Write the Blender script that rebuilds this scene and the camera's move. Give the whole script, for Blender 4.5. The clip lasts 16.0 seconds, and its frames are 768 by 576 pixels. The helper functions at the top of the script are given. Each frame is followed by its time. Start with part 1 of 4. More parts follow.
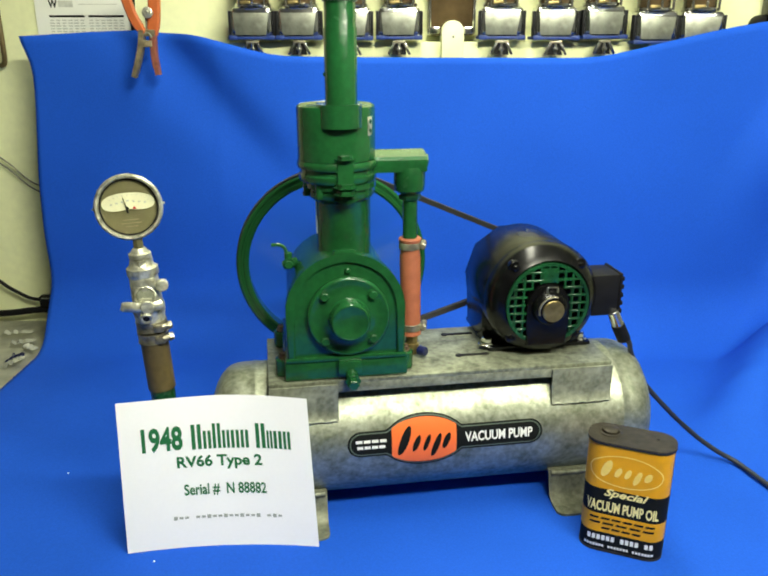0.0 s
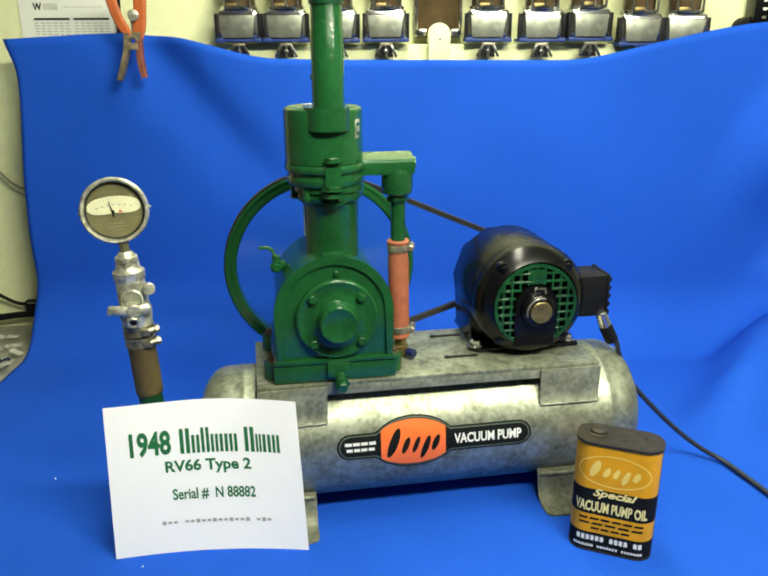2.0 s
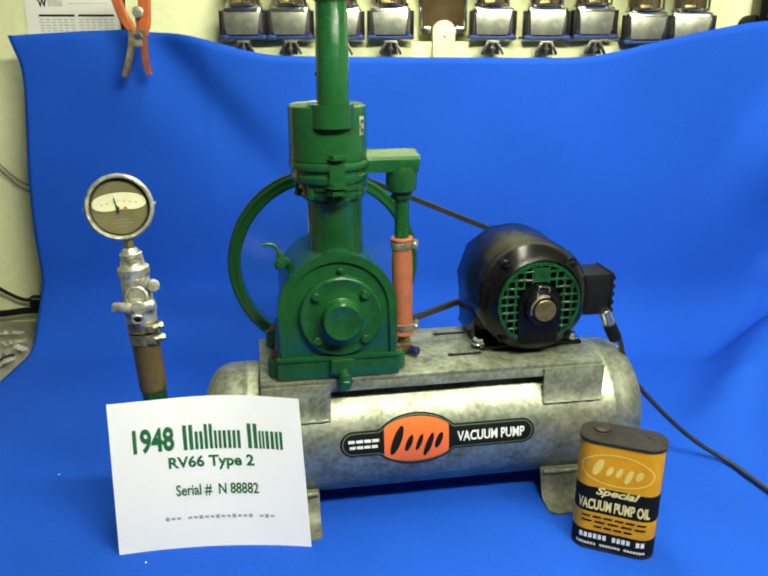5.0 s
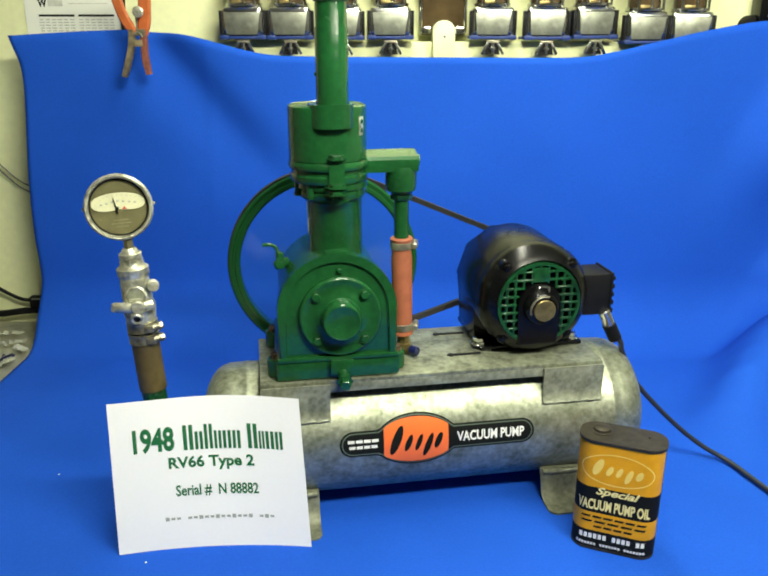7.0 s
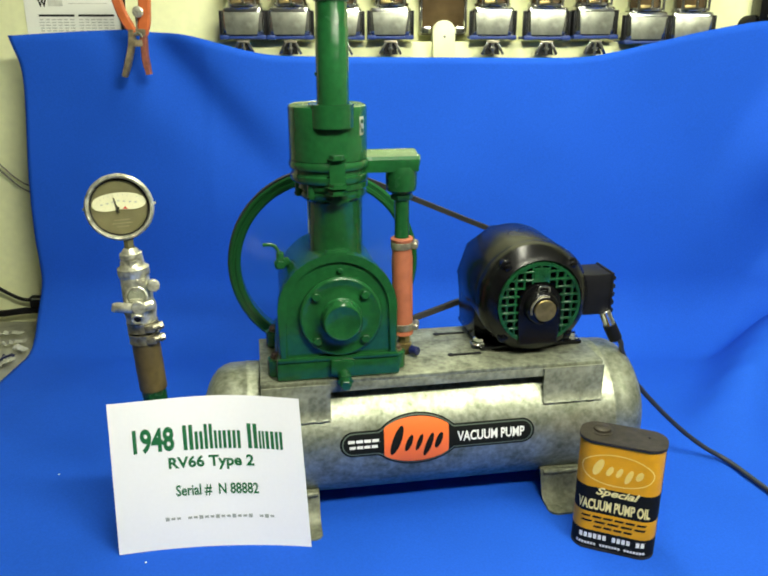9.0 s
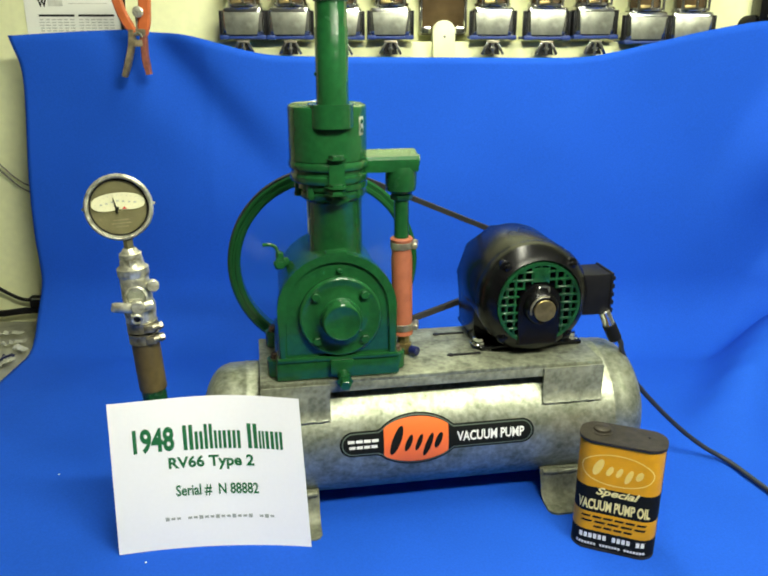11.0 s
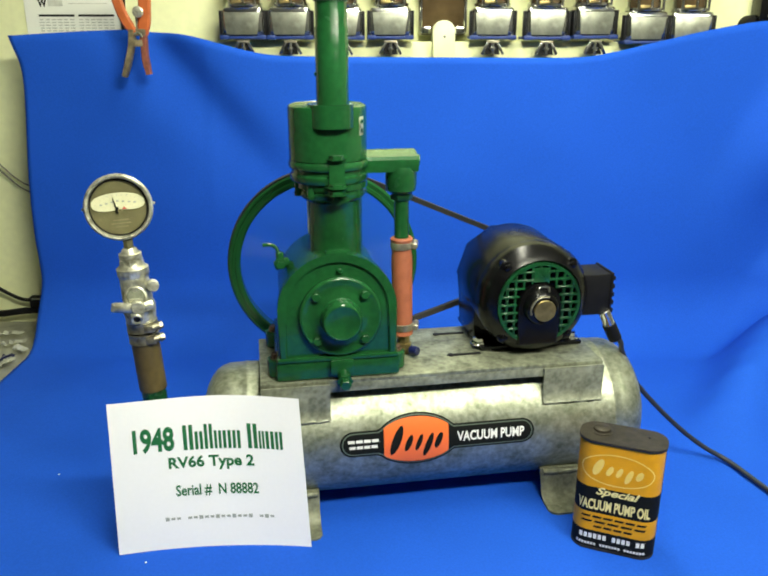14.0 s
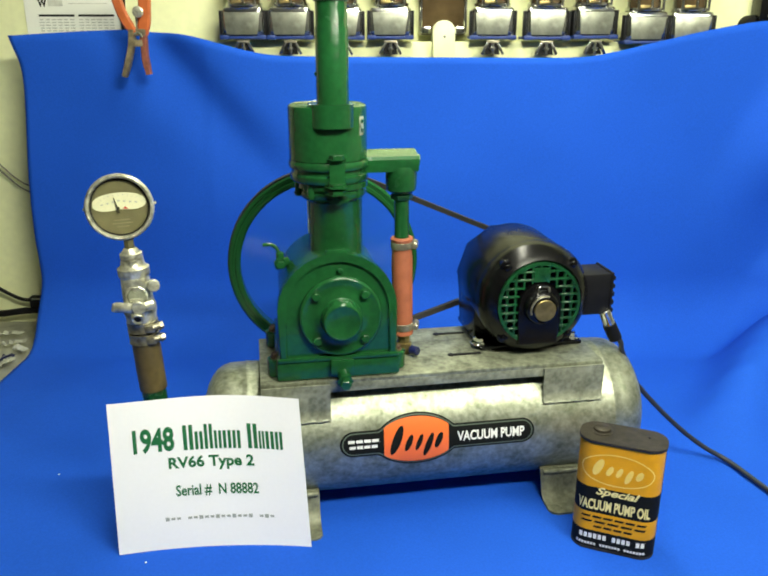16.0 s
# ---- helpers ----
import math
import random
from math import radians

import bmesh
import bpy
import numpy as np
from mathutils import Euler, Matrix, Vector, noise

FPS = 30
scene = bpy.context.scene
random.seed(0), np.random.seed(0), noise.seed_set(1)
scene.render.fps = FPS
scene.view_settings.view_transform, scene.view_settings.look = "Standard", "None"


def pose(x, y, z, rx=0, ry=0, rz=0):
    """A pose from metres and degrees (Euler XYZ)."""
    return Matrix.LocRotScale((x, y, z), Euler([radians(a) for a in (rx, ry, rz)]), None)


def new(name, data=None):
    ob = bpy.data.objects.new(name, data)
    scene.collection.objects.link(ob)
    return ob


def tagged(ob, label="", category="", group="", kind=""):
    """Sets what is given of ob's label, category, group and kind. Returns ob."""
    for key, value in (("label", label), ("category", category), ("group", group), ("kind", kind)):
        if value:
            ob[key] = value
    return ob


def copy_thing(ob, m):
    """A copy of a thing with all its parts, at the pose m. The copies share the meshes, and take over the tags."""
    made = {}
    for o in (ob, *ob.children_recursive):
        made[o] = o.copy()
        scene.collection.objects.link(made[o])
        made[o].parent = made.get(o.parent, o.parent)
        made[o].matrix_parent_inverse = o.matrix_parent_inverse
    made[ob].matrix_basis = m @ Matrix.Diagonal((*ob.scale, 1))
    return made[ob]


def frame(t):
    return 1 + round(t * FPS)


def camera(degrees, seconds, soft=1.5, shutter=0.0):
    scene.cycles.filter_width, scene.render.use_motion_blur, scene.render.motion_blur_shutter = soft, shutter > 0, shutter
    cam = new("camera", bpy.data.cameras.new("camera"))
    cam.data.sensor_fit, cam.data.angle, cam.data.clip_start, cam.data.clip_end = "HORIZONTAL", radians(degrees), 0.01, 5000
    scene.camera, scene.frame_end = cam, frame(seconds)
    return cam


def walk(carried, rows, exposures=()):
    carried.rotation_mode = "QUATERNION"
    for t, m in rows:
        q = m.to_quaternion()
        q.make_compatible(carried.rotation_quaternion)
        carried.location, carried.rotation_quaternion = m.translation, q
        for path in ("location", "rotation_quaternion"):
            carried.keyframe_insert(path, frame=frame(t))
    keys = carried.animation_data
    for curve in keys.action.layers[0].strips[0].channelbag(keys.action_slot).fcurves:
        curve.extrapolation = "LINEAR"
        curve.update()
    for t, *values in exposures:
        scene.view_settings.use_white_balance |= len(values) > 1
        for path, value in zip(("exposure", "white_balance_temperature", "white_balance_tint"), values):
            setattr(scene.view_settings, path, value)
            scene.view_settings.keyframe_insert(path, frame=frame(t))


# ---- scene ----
# ================= camera =================
EYE = (0.0, 0.0, 0.72)
LENS = 54.08
cam = camera(LENS, 16.0, soft=2.0, shutter=0.8)


def gaze(pitch, turn, roll=0.0):
    return pose(*EYE, 90 - pitch, 0, turn) @ pose(0, 0, 0, 0, 0, roll)


# seconds, and degrees of pitch, turn and roll away from the rest pose
SHAKE = [(0, -0.018, 0.653, -0.074),
         (0.5, 0.213, 0.424, -0.074),
         (1, 0.264, 0.294, -0.133),
         (1.5, 0.042, 0.151, -0.222),
         (2, -0.185, -0.285, -0.139),
         (2.5, -0.122, -0.111, 0.012),
         (3, -0.017, -0.045, 0.008),
         (3.5, 0.001, 0.019, -0.014),
         (4.0, 0, 0, 0),
         (9.0, 0, 0, 0),
         (16.0, 0, 0, 0)]
PITCH = 18.8
walk(cam, [(t, gaze(PITCH + a, b, c)) for t, a, b, c in SHAKE],
     exposures=[(0.0, 0.16, 6500, 10), (2.5, 0.16, 6500, 10), (4.0, 0.14, 6500, 10), (16.0, 0.14, 6500, 10)])

# ================= light =================
world = bpy.data.worlds.new("world")
scene.world = world
world.use_nodes = True
world.node_tree.nodes["Background"].inputs[0].default_value = (0.9, 0.95, 1.0, 1)
world.node_tree.nodes["Background"].inputs[1].default_value = 0.02


def tube_lamp(x, y, z, length, power, turn=0.0, tip=0.0):
    """The light of a bare tube; tip leans its main beam forward, in degrees."""
    data = bpy.data.lights.new("unseen_tube_light", "AREA")
    data.shape, data.size, data.size_y, data.energy = "RECTANGLE", length, 0.16, power
    data.color = (1.0, 1.0, 0.79)
    lamp = new("unseen_tube_light", data)
    lamp.matrix_world = pose(x, y, z, tip, 0, turn)
    return lamp


ROOM_TOP = 1.62
# both unseen: first an added fill for wall and backdrop, then the inferred main lamp
LAMPS = [(0.10, 1.16, 90, 15, 0), (0.66, 0.06, 0, 56, 57)]
for lamp_x, lamp_y, lamp_turn, lamp_power, lamp_tip in LAMPS:
    tube_lamp(lamp_x, lamp_y, ROOM_TOP - 0.10, 1.2, lamp_power, lamp_turn, lamp_tip)

# ================= materials =================


def mat(name, base, rough=0.5, metal=0.0, var=0.15, grain=60.0, blotch=6.0, bump=0.1, tint=None, coat=0.0, spec=0.5):
    """Principled surface with fine grain and broad stains, at object scale."""
    m = bpy.data.materials.new(name)
    m.use_nodes = True
    nt = m.node_tree
    n, l = nt.nodes, nt.links
    b = n["Principled BSDF"]
    co = n.new("ShaderNodeTexCoord")
    fine, broad = n.new("ShaderNodeTexNoise"), n.new("ShaderNodeTexNoise")
    fine.inputs["Scale"].default_value, fine.inputs["Detail"].default_value = grain, 6
    broad.inputs["Scale"].default_value, broad.inputs["Detail"].default_value = blotch, 4
    mixv = n.new("ShaderNodeMath")
    mixv.operation = "ADD"
    for s, k in ((fine, 0), (broad, 1)):
        l.new(co.outputs["Object"], s.inputs["Vector"])
        l.new(s.outputs["Fac"], mixv.inputs[k])
    ramp = n.new("ShaderNodeMapRange")
    ramp.inputs["From Min"].default_value, ramp.inputs["From Max"].default_value = 0.7, 1.3
    l.new(mixv.outputs[0], ramp.inputs["Value"])
    mix = n.new("ShaderNodeMix")
    mix.data_type = "RGBA"
    other = tint or tuple(c * (1 - var * 2) for c in base)
    mix.inputs[6].default_value = (*[min(1, c * (1 + var * 0.5)) for c in base], 1)
    mix.inputs[7].default_value = (*other, 1)
    l.new(ramp.outputs[0], mix.inputs[0])
    l.new(mix.outputs[2], b.inputs["Base Color"])
    rr = n.new("ShaderNodeMapRange")
    rr.inputs["To Min"].default_value, rr.inputs["To Max"].default_value = max(0.02, rough - 0.12), min(1, rough + 0.12)
    l.new(broad.outputs["Fac"], rr.inputs["Value"])
    l.new(rr.outputs[0], b.inputs["Roughness"])
    b.inputs["Metallic"].default_value = metal
    b.inputs["Coat Weight"].default_value = coat
    b.inputs["Coat Roughness"].default_value = 0.09
    b.inputs["Specular IOR Level"].default_value = spec
    if bump:
        bp = n.new("ShaderNodeBump")
        bp.inputs["Strength"].default_value, bp.inputs["Distance"].default_value = bump, 0.002
        l.new(mixv.outputs[0], bp.inputs["Height"])
        l.new(bp.outputs[0], b.inputs["Normal"])
    return m


GREEN = mat("green_enamel", (0.010, 0.078, 0.021), 0.22, var=0.14, grain=110, blotch=26, bump=0.36, spec=0.42, coat=0.3)
GREEN_DARK = mat("green_enamel_worn", (0.007, 0.062, 0.020), 0.28, var=0.3, grain=60, blotch=20, bump=0.3)
STEEL = mat("galvanised_steel", (0.40, 0.42, 0.33), 0.48, metal=0.78, var=0.16, grain=130, blotch=26, bump=0.2, tint=(0.165, 0.185, 0.125))
STEEL_DULL = mat("dull_steel_plate", (0.27, 0.285, 0.215), 0.5, metal=0.2, var=0.3, grain=140, blotch=40, bump=0.2, tint=(0.12, 0.13, 0.09))
PLATE_STEEL = mat("oily_steel_plate", (0.25, 0.27, 0.195), 0.45, metal=0.3, var=0.3, grain=130, blotch=30, bump=0.25, tint=(0.075, 0.08, 0.055))
# foot plates, a little darker than the lips and tabs
FOOT_STEEL = mat("dull_foot_steel", (0.21, 0.22, 0.155), 0.5, metal=0.25, var=0.3, grain=120, blotch=30, bump=0.25, tint=(0.10, 0.105, 0.07))
CHROME = mat("chrome", (0.75, 0.75, 0.73), 0.16, metal=1.0, var=0.05, grain=30, bump=0.02)
BRUSHED = mat("brushed_stainless", (0.44, 0.46, 0.38), 0.36, metal=0.85, var=0.2, grain=60, blotch=28, bump=0.08)
BLACK = mat("black_gloss_paint", (0.0035, 0.0035, 0.004), 0.24, var=0.3, grain=90, bump=0.07, spec=0.36)
BLACK_MATT = mat("black_rubber", (0.005, 0.005, 0.006), 0.55, var=0.3, bump=0.1, spec=0.22)
CORD = mat("grey_black_cord", (0.022, 0.022, 0.024), 0.45, var=0.2, bump=0.1)
BRASS = mat("brass", (0.42, 0.33, 0.14), 0.4, metal=0.85, var=0.3, bump=0.1)
PIPE_BROWN = mat("tarnished_brass_pipe", (0.15, 0.112, 0.045), 0.5, metal=0.35, var=0.25, bump=0.1)
CAST = mat("cast_alloy", (0.72, 0.72, 0.58), 0.36, metal=0.65, var=0.3, grain=140, blotch=55, bump=0.8, tint=(0.24, 0.235, 0.16))
CLAMP_STEEL = mat("worn_clamp_steel", (0.33, 0.31, 0.23), 0.38, metal=0.7, var=0.4, grain=120, blotch=50, bump=0.4, tint=(0.10, 0.09, 0.06))
RUBBER_RED = mat("terracotta_rubber", (0.39, 0.118, 0.055), 0.55, var=0.15, grain=70, bump=0.1)
RUST = mat("rusty_bolt", (0.13, 0.08, 0.05), 0.6, metal=0.4, var=0.4, grain=120, bump=0.3)
BELT = mat("belt_rubber", (0.022, 0.021, 0.019), 0.65, var=0.3, bump=0.2)
BLUE = mat("blue_cloth", (0.011, 0.086, 0.55), 0.8, var=0.08, grain=300, blotch=3, bump=0.03, spec=0.12)
PAPER = mat("white_paper", (0.90, 0.90, 0.90), 0.8, var=0.01, grain=200, bump=0.02)
PAPER_OLD = mat("pale_paper", (0.80, 0.82, 0.74), 0.8, var=0.02, grain=200, bump=0.02)
INK_GREEN = mat("green_ink", (0.006, 0.14, 0.04), 0.7, var=0.1, bump=0)
INK_BLACK = mat("black_ink", (0.007, 0.008, 0.007), 0.65, var=0.1, bump=0, spec=0.12)
INK_GREY = mat("grey_ink", (0.35, 0.38, 0.34), 0.7, var=0.1, bump=0)
WHITE = mat("white_print", (0.82, 0.82, 0.76), 0.5, var=0.04, bump=0)
ORANGE = mat("orange_print", (0.86, 0.16, 0.03), 0.4, var=0.04, bump=0)
CAN_YELLOW = mat("ochre_tin_paint", (0.69, 0.33, 0.003), 0.42, var=0.1, grain=40, blotch=18, bump=0.04, spec=0.25)
CAN_CREAM = mat("cream_print", (0.85, 0.74, 0.30), 0.45, var=0.08, bump=0)
CAN_GOLD = mat("golden_print", (0.82, 0.60, 0.13), 0.45, var=0.08, bump=0)
CAN_LID = mat("aged_tin", (0.050, 0.043, 0.031), 0.5, metal=0.45, var=0.3, grain=90, blotch=20, bump=0.15)
WALL = mat("cream_wall_paint", (0.83, 0.86, 0.50), 0.7, var=0.05, grain=50, blotch=5, bump=0.15)
# greys for the unseen walls and ceiling, chosen to cut bounced light
WALL_GREY = mat("unseen_wall_grey", (0.30, 0.30, 0.27), 0.7, var=0.08, bump=0.1)
CEIL_GREY = mat("unseen_ceiling_grey", (0.26, 0.26, 0.23), 0.8, var=0.1, bump=0.1)
CEIL = mat("white_ceiling_paint", (0.75, 0.75, 0.70), 0.8, var=0.05, bump=0.1)
CONCRETE = mat("grey_concrete", (0.3, 0.3, 0.28), 0.8, var=0.2, bump=0.2)
BENCH = mat("scratched_metal_sheet", (0.55, 0.55, 0.47), 0.42, metal=0.5, var=0.25, grain=25, blotch=7, bump=0.2)
CLAMP_ORANGE = mat("orange_vinyl_grip", (0.50, 0.12, 0.03), 0.45, var=0.15, bump=0.05)
JAW_TAN = mat("worn_tan_metal", (0.26, 0.21, 0.12), 0.5, metal=0.3, var=0.3, grain=120, blotch=50, bump=0.3)
JAW_RED = mat("worn_red_metal", (0.30, 0.10, 0.06), 0.5, metal=0.2, var=0.3, grain=120, blotch=50, bump=0.3)
GASKET = mat("blue_gasket", (0.006, 0.034, 0.20), 0.5, var=0.15, bump=0.05)
DIAL = mat("dial_face", (0.56, 0.56, 0.36), 0.6, var=0.05, bump=0)
DIAL_MASK = mat("bronze_dial_mask", (0.155, 0.145, 0.065), 0.45, metal=0.3, var=0.15, grain=40, bump=0.05)
SMOKE = mat("tan_plastic_jar", (0.085, 0.058, 0.028), 0.07, var=0.4, grain=12, bump=0.02, coat=0.6)
BLUE_DARK = mat("blue_plastic", (0.004, 0.008, 0.06), 0.4, var=0.1, bump=0)
TAPE = mat("shiny_clear_tape", (0.42, 0.43, 0.36), 0.15, var=0.2, grain=90, bump=0.2, coat=0.5)
LABEL_RED = mat("red_print", (0.5, 0.03, 0.03), 0.5, var=0.1, bump=0)


def clear(name):
    m = bpy.data.materials.new(name)
    m.use_nodes = True
    b = m.node_tree.nodes["Principled BSDF"]
    b.inputs["Transmission Weight"].default_value, b.inputs["Roughness"].default_value = 1.0, 0.03
    b.inputs["IOR"].default_value = 1.1
    return m


GLASS = clear("gauge_glass")


def glow(name, colour, power):
    m = bpy.data.materials.new(name)
    m.use_nodes = True
    b = m.node_tree.nodes["Principled BSDF"]
    b.inputs["Emission Color"].default_value, b.inputs["Emission Strength"].default_value = (*colour, 1), power
    return m


TUBE = glow("fluorescent_tube", (1.0, 0.98, 0.86), 6.0)

# ================= mesh helpers =================


def thing(name, m, label, category, group="", kind=""):
    ob = new(name)
    ob.empty_display_size = 0.05
    ob.matrix_world = m
    return tagged(ob, label, category, group, kind)


def mesh_of(name, bm, material, smooth=40):
    me = bpy.data.meshes.new(name)
    bmesh.ops.recalc_face_normals(bm, faces=bm.faces)
    if smooth:
        for f in bm.faces:
            f.smooth = True
        for e in bm.edges:
            if len(e.link_faces) == 2 and e.calc_face_angle(0) > radians(smooth):
                e.smooth = False
    bm.to_mesh(me)
    bm.free()
    me.materials.append(material)
    return me


def part(name, bm, material, parent, label="", smooth=40):
    ob = new(name, mesh_of(name, bm, material, smooth))
    ob.parent = parent
    if label:
        ob["label"] = label
    return ob


def solid(name, bm, material, label, category, kind="", group="", smooth=40):
    return tagged(new(name, mesh_of(name, bm, material, smooth)), label, category, group, kind)


def basis(d):
    d = Vector(d).normalized()
    u = d.cross(Vector((0, 0, 1)))
    if u.length < 1e-4:
        u = Vector((1, 0, 0))
    u.normalize()
    return d, u, d.cross(u)


def lathe(profile, at=(0, 0, 0), axis=(0, 0, 1), seg=32, bm=None):
    """Turn a profile of (radius, height) about an axis."""
    bm = bm or bmesh.new()
    d, u, v = basis(axis)
    at = Vector(at)
    rings = []
    for r, h in profile:
        if r < 1e-5:
            rings.append([bm.verts.new(at + d * h)])
        else:
            rings.append([bm.verts.new(at + d * h + (u * math.cos(k * math.tau / seg) + v * math.sin(k * math.tau / seg)) * r) for k in range(seg)])
    for a, b in zip(rings, rings[1:]):
        for k in range(seg):
            j = (k + 1) % seg
            if len(a) == 1 and len(b) > 1:
                bm.faces.new((a[0], b[k], b[j]))
            elif len(b) == 1 and len(a) > 1:
                bm.faces.new((a[k], a[j], b[0]))
            elif len(a) > 1:
                bm.faces.new((a[k], a[j], b[j], b[k]))
    return bm


def rod(p0, p1, r, r2=None, bev=0.0015, seg=24, bm=None):
    """A closed round bar with broken edges."""
    p0, p1 = Vector(p0), Vector(p1)
    h, r2 = (p1 - p0).length, r if r2 is None else r2
    bev = min(bev, r * 0.4, r2 * 0.4, h * 0.4)
    return lathe([(0, 0), (r - bev, 0), (r, bev), (r2, h - bev), (r2 - bev, h), (0, h)], p0, p1 - p0, seg, bm)


def box(c, s, bev=0.002, bm=None, m=None, segs=2):
    own = bmesh.new()
    bmesh.ops.create_cube(own, size=1)
    bmesh.ops.scale(own, vec=s, verts=own.verts)
    if bev:
        bmesh.ops.bevel(own, geom=own.edges[:] + own.verts[:], offset=bev, segments=segs, affect="EDGES", profile=0.6)
    if m is not None:
        bmesh.ops.transform(own, matrix=m, verts=own.verts)
    bmesh.ops.translate(own, vec=c, verts=own.verts)
    if bm is None:
        return own
    return join(bm, own)


def join(bm, other):
    me = bpy.data.meshes.new("scratch")
    other.to_mesh(me)
    other.free()
    bm.from_mesh(me)
    bpy.data.meshes.remove(me)
    return bm


def prism(outline, to3d, d0, d1, bev=0.0):
    """Extrude a 2D outline; to3d(u, v, d) gives the place."""
    bm = bmesh.new()
    a = [bm.verts.new(to3d(u, v, d0)) for u, v in outline]
    b = [bm.verts.new(to3d(u, v, d1)) for u, v in outline]
    n = len(a)
    bm.faces.new(a), bm.faces.new(b[::-1])
    for k in range(n):
        bm.faces.new((a[k], b[k], b[(k + 1) % n], a[(k + 1) % n]))
    if bev:
        caps = [e for e in bm.edges if all(v in b for v in e.verts) or all(v in a for v in e.verts)]
        bmesh.ops.bevel(bm, geom=caps, offset=bev, segments=2, affect="EDGES", profile=0.6)
    return bm


def smooth_path(pts, steps=8):
    pts = [Vector(p) for p in pts]
    ext = [pts[0] * 2 - pts[1], *pts, pts[-1] * 2 - pts[-2]]
    out = []
    for i in range(1, len(ext) - 2):
        p0, p1, p2, p3 = ext[i - 1:i + 3]
        for k in range(steps):
            t = k / steps
            out.append(0.5 * (2 * p1 + (p2 - p0) * t + (2 * p0 - 5 * p1 + 4 * p2 - p3) * t * t + (3 * p1 - p0 - 3 * p2 + p3) * t ** 3))
    return out + [pts[-1]]


def tube(pts, r, seg=12, steps=8, bm=None, flat=1.0):
    """A round (or flattened) bar swept along a smooth path."""
    bm = bm or bmesh.new()
    path = smooth_path(pts, steps) if steps else [Vector(p) for p in pts]
    d0 = (path[1] - path[0]).normalized()
    u = basis(d0)[1]
    rings = []
    for i, p in enumerate(path):
        d = (path[min(i + 1, len(path) - 1)] - path[max(i - 1, 0)]).normalized()
        u = (u - d * u.dot(d)).normalized()
        v = d.cross(u)
        rings.append([bm.verts.new(p + (u * math.cos(k * math.tau / seg) + v * math.sin(k * math.tau / seg) * flat) * r) for k in range(seg)])
    for a, b in zip(rings, rings[1:]):
        for k in range(seg):
            bm.faces.new((a[k], a[(k + 1) % seg], b[(k + 1) % seg], b[k]))
    bm.faces.new(rings[0][::-1]), bm.faces.new(rings[-1])
    return bm


def hexbolt(at, axis, r, h, bm=None):
    return lathe([(0, 0), (r * 1.35, 0), (r * 1.35, h * 0.2), (r, h * 0.22), (r, h * 0.9), (r * 0.85, h), (0, h)], at, axis, 6, bm)


def lettering(text, wide, high, slant=0.0, bold=0.0):
    """The built-in font as a flat mesh, centred, wide by high metres in x and z."""
    data = bpy.data.curves.new("lettering", "FONT")
    data.body, data.shear, data.offset, data.resolution_u = text, slant, bold, 3
    ob = bpy.data.objects.new("lettering", data)
    scene.collection.objects.link(ob)
    me = bpy.data.meshes.new_from_object(ob.evaluated_get(bpy.context.evaluated_depsgraph_get()))
    bpy.data.objects.remove(ob), bpy.data.curves.remove(data)
    bm = bmesh.new()
    bm.from_mesh(me)
    bpy.data.meshes.remove(me)
    xs, ys = [v.co.x for v in bm.verts], [v.co.y for v in bm.verts]
    x0, x1, y0, y1 = min(xs), max(xs), min(ys), max(ys)
    for v in bm.verts:
        v.co = Vector(((v.co.x - (x0 + x1) / 2) / (x1 - x0) * wide, 0, (v.co.y - (y0 + y1) / 2) / (y1 - y0) * high))
    return bm


def flat_shape(outline):
    bm = bmesh.new()
    bm.faces.new([bm.verts.new((x, 0, z)) for x, z in outline])
    return bm


def bar(x, z, wide, high, slant=0.0, bm=None):
    """A plain printed bar, centred on x, z."""
    bm = bm or bmesh.new()
    k = slant * high / 2
    bm.faces.new([bm.verts.new(p) for p in ((x - wide / 2 - k, 0, z - high / 2), (x + wide / 2 - k, 0, z - high / 2), (x + wide / 2 + k, 0, z + high / 2), (x - wide / 2 + k, 0, z + high / 2))])
    return bm


def oval(x, z, wide, high, slant, bm):
    """A plain slanted oval."""
    bm.faces.new([bm.verts.new((x + wide / 2 * math.cos(a) + slant * high / 2 * math.sin(a), 0, z + high / 2 * math.sin(a))) for a in (j * math.tau / 18 for j in range(18))])
    return bm


def laid(bm, where, cut=0.004):
    """Cut a flat print into strips and lay it on a surface with where(x, z)."""
    zs, xs = [v.co.z for v in bm.verts], [v.co.x for v in bm.verts]
    for lo, hi, axis in ((min(zs), max(zs), 2), (min(xs), max(xs), 0)):
        k = lo + cut
        while k < hi:
            no = Vector((0, 0, 1)) if axis == 2 else Vector((1, 0, 0))
            bmesh.ops.bisect_plane(bm, geom=bm.verts[:] + bm.edges[:] + bm.faces[:], plane_co=no * k, plane_no=no)
            k += cut
    for v in bm.verts:
        v.co = where(v.co.x, v.co.z)
    return bm


def ellipse(cx, cz, rx, rz, n=40):
    return [(cx + rx * math.cos(k * math.tau / n), cz + rz * math.sin(k * math.tau / n)) for k in range(n)]


# ================= the room =================
WALL_Y, CLOTH_Y = 1.86, 1.74


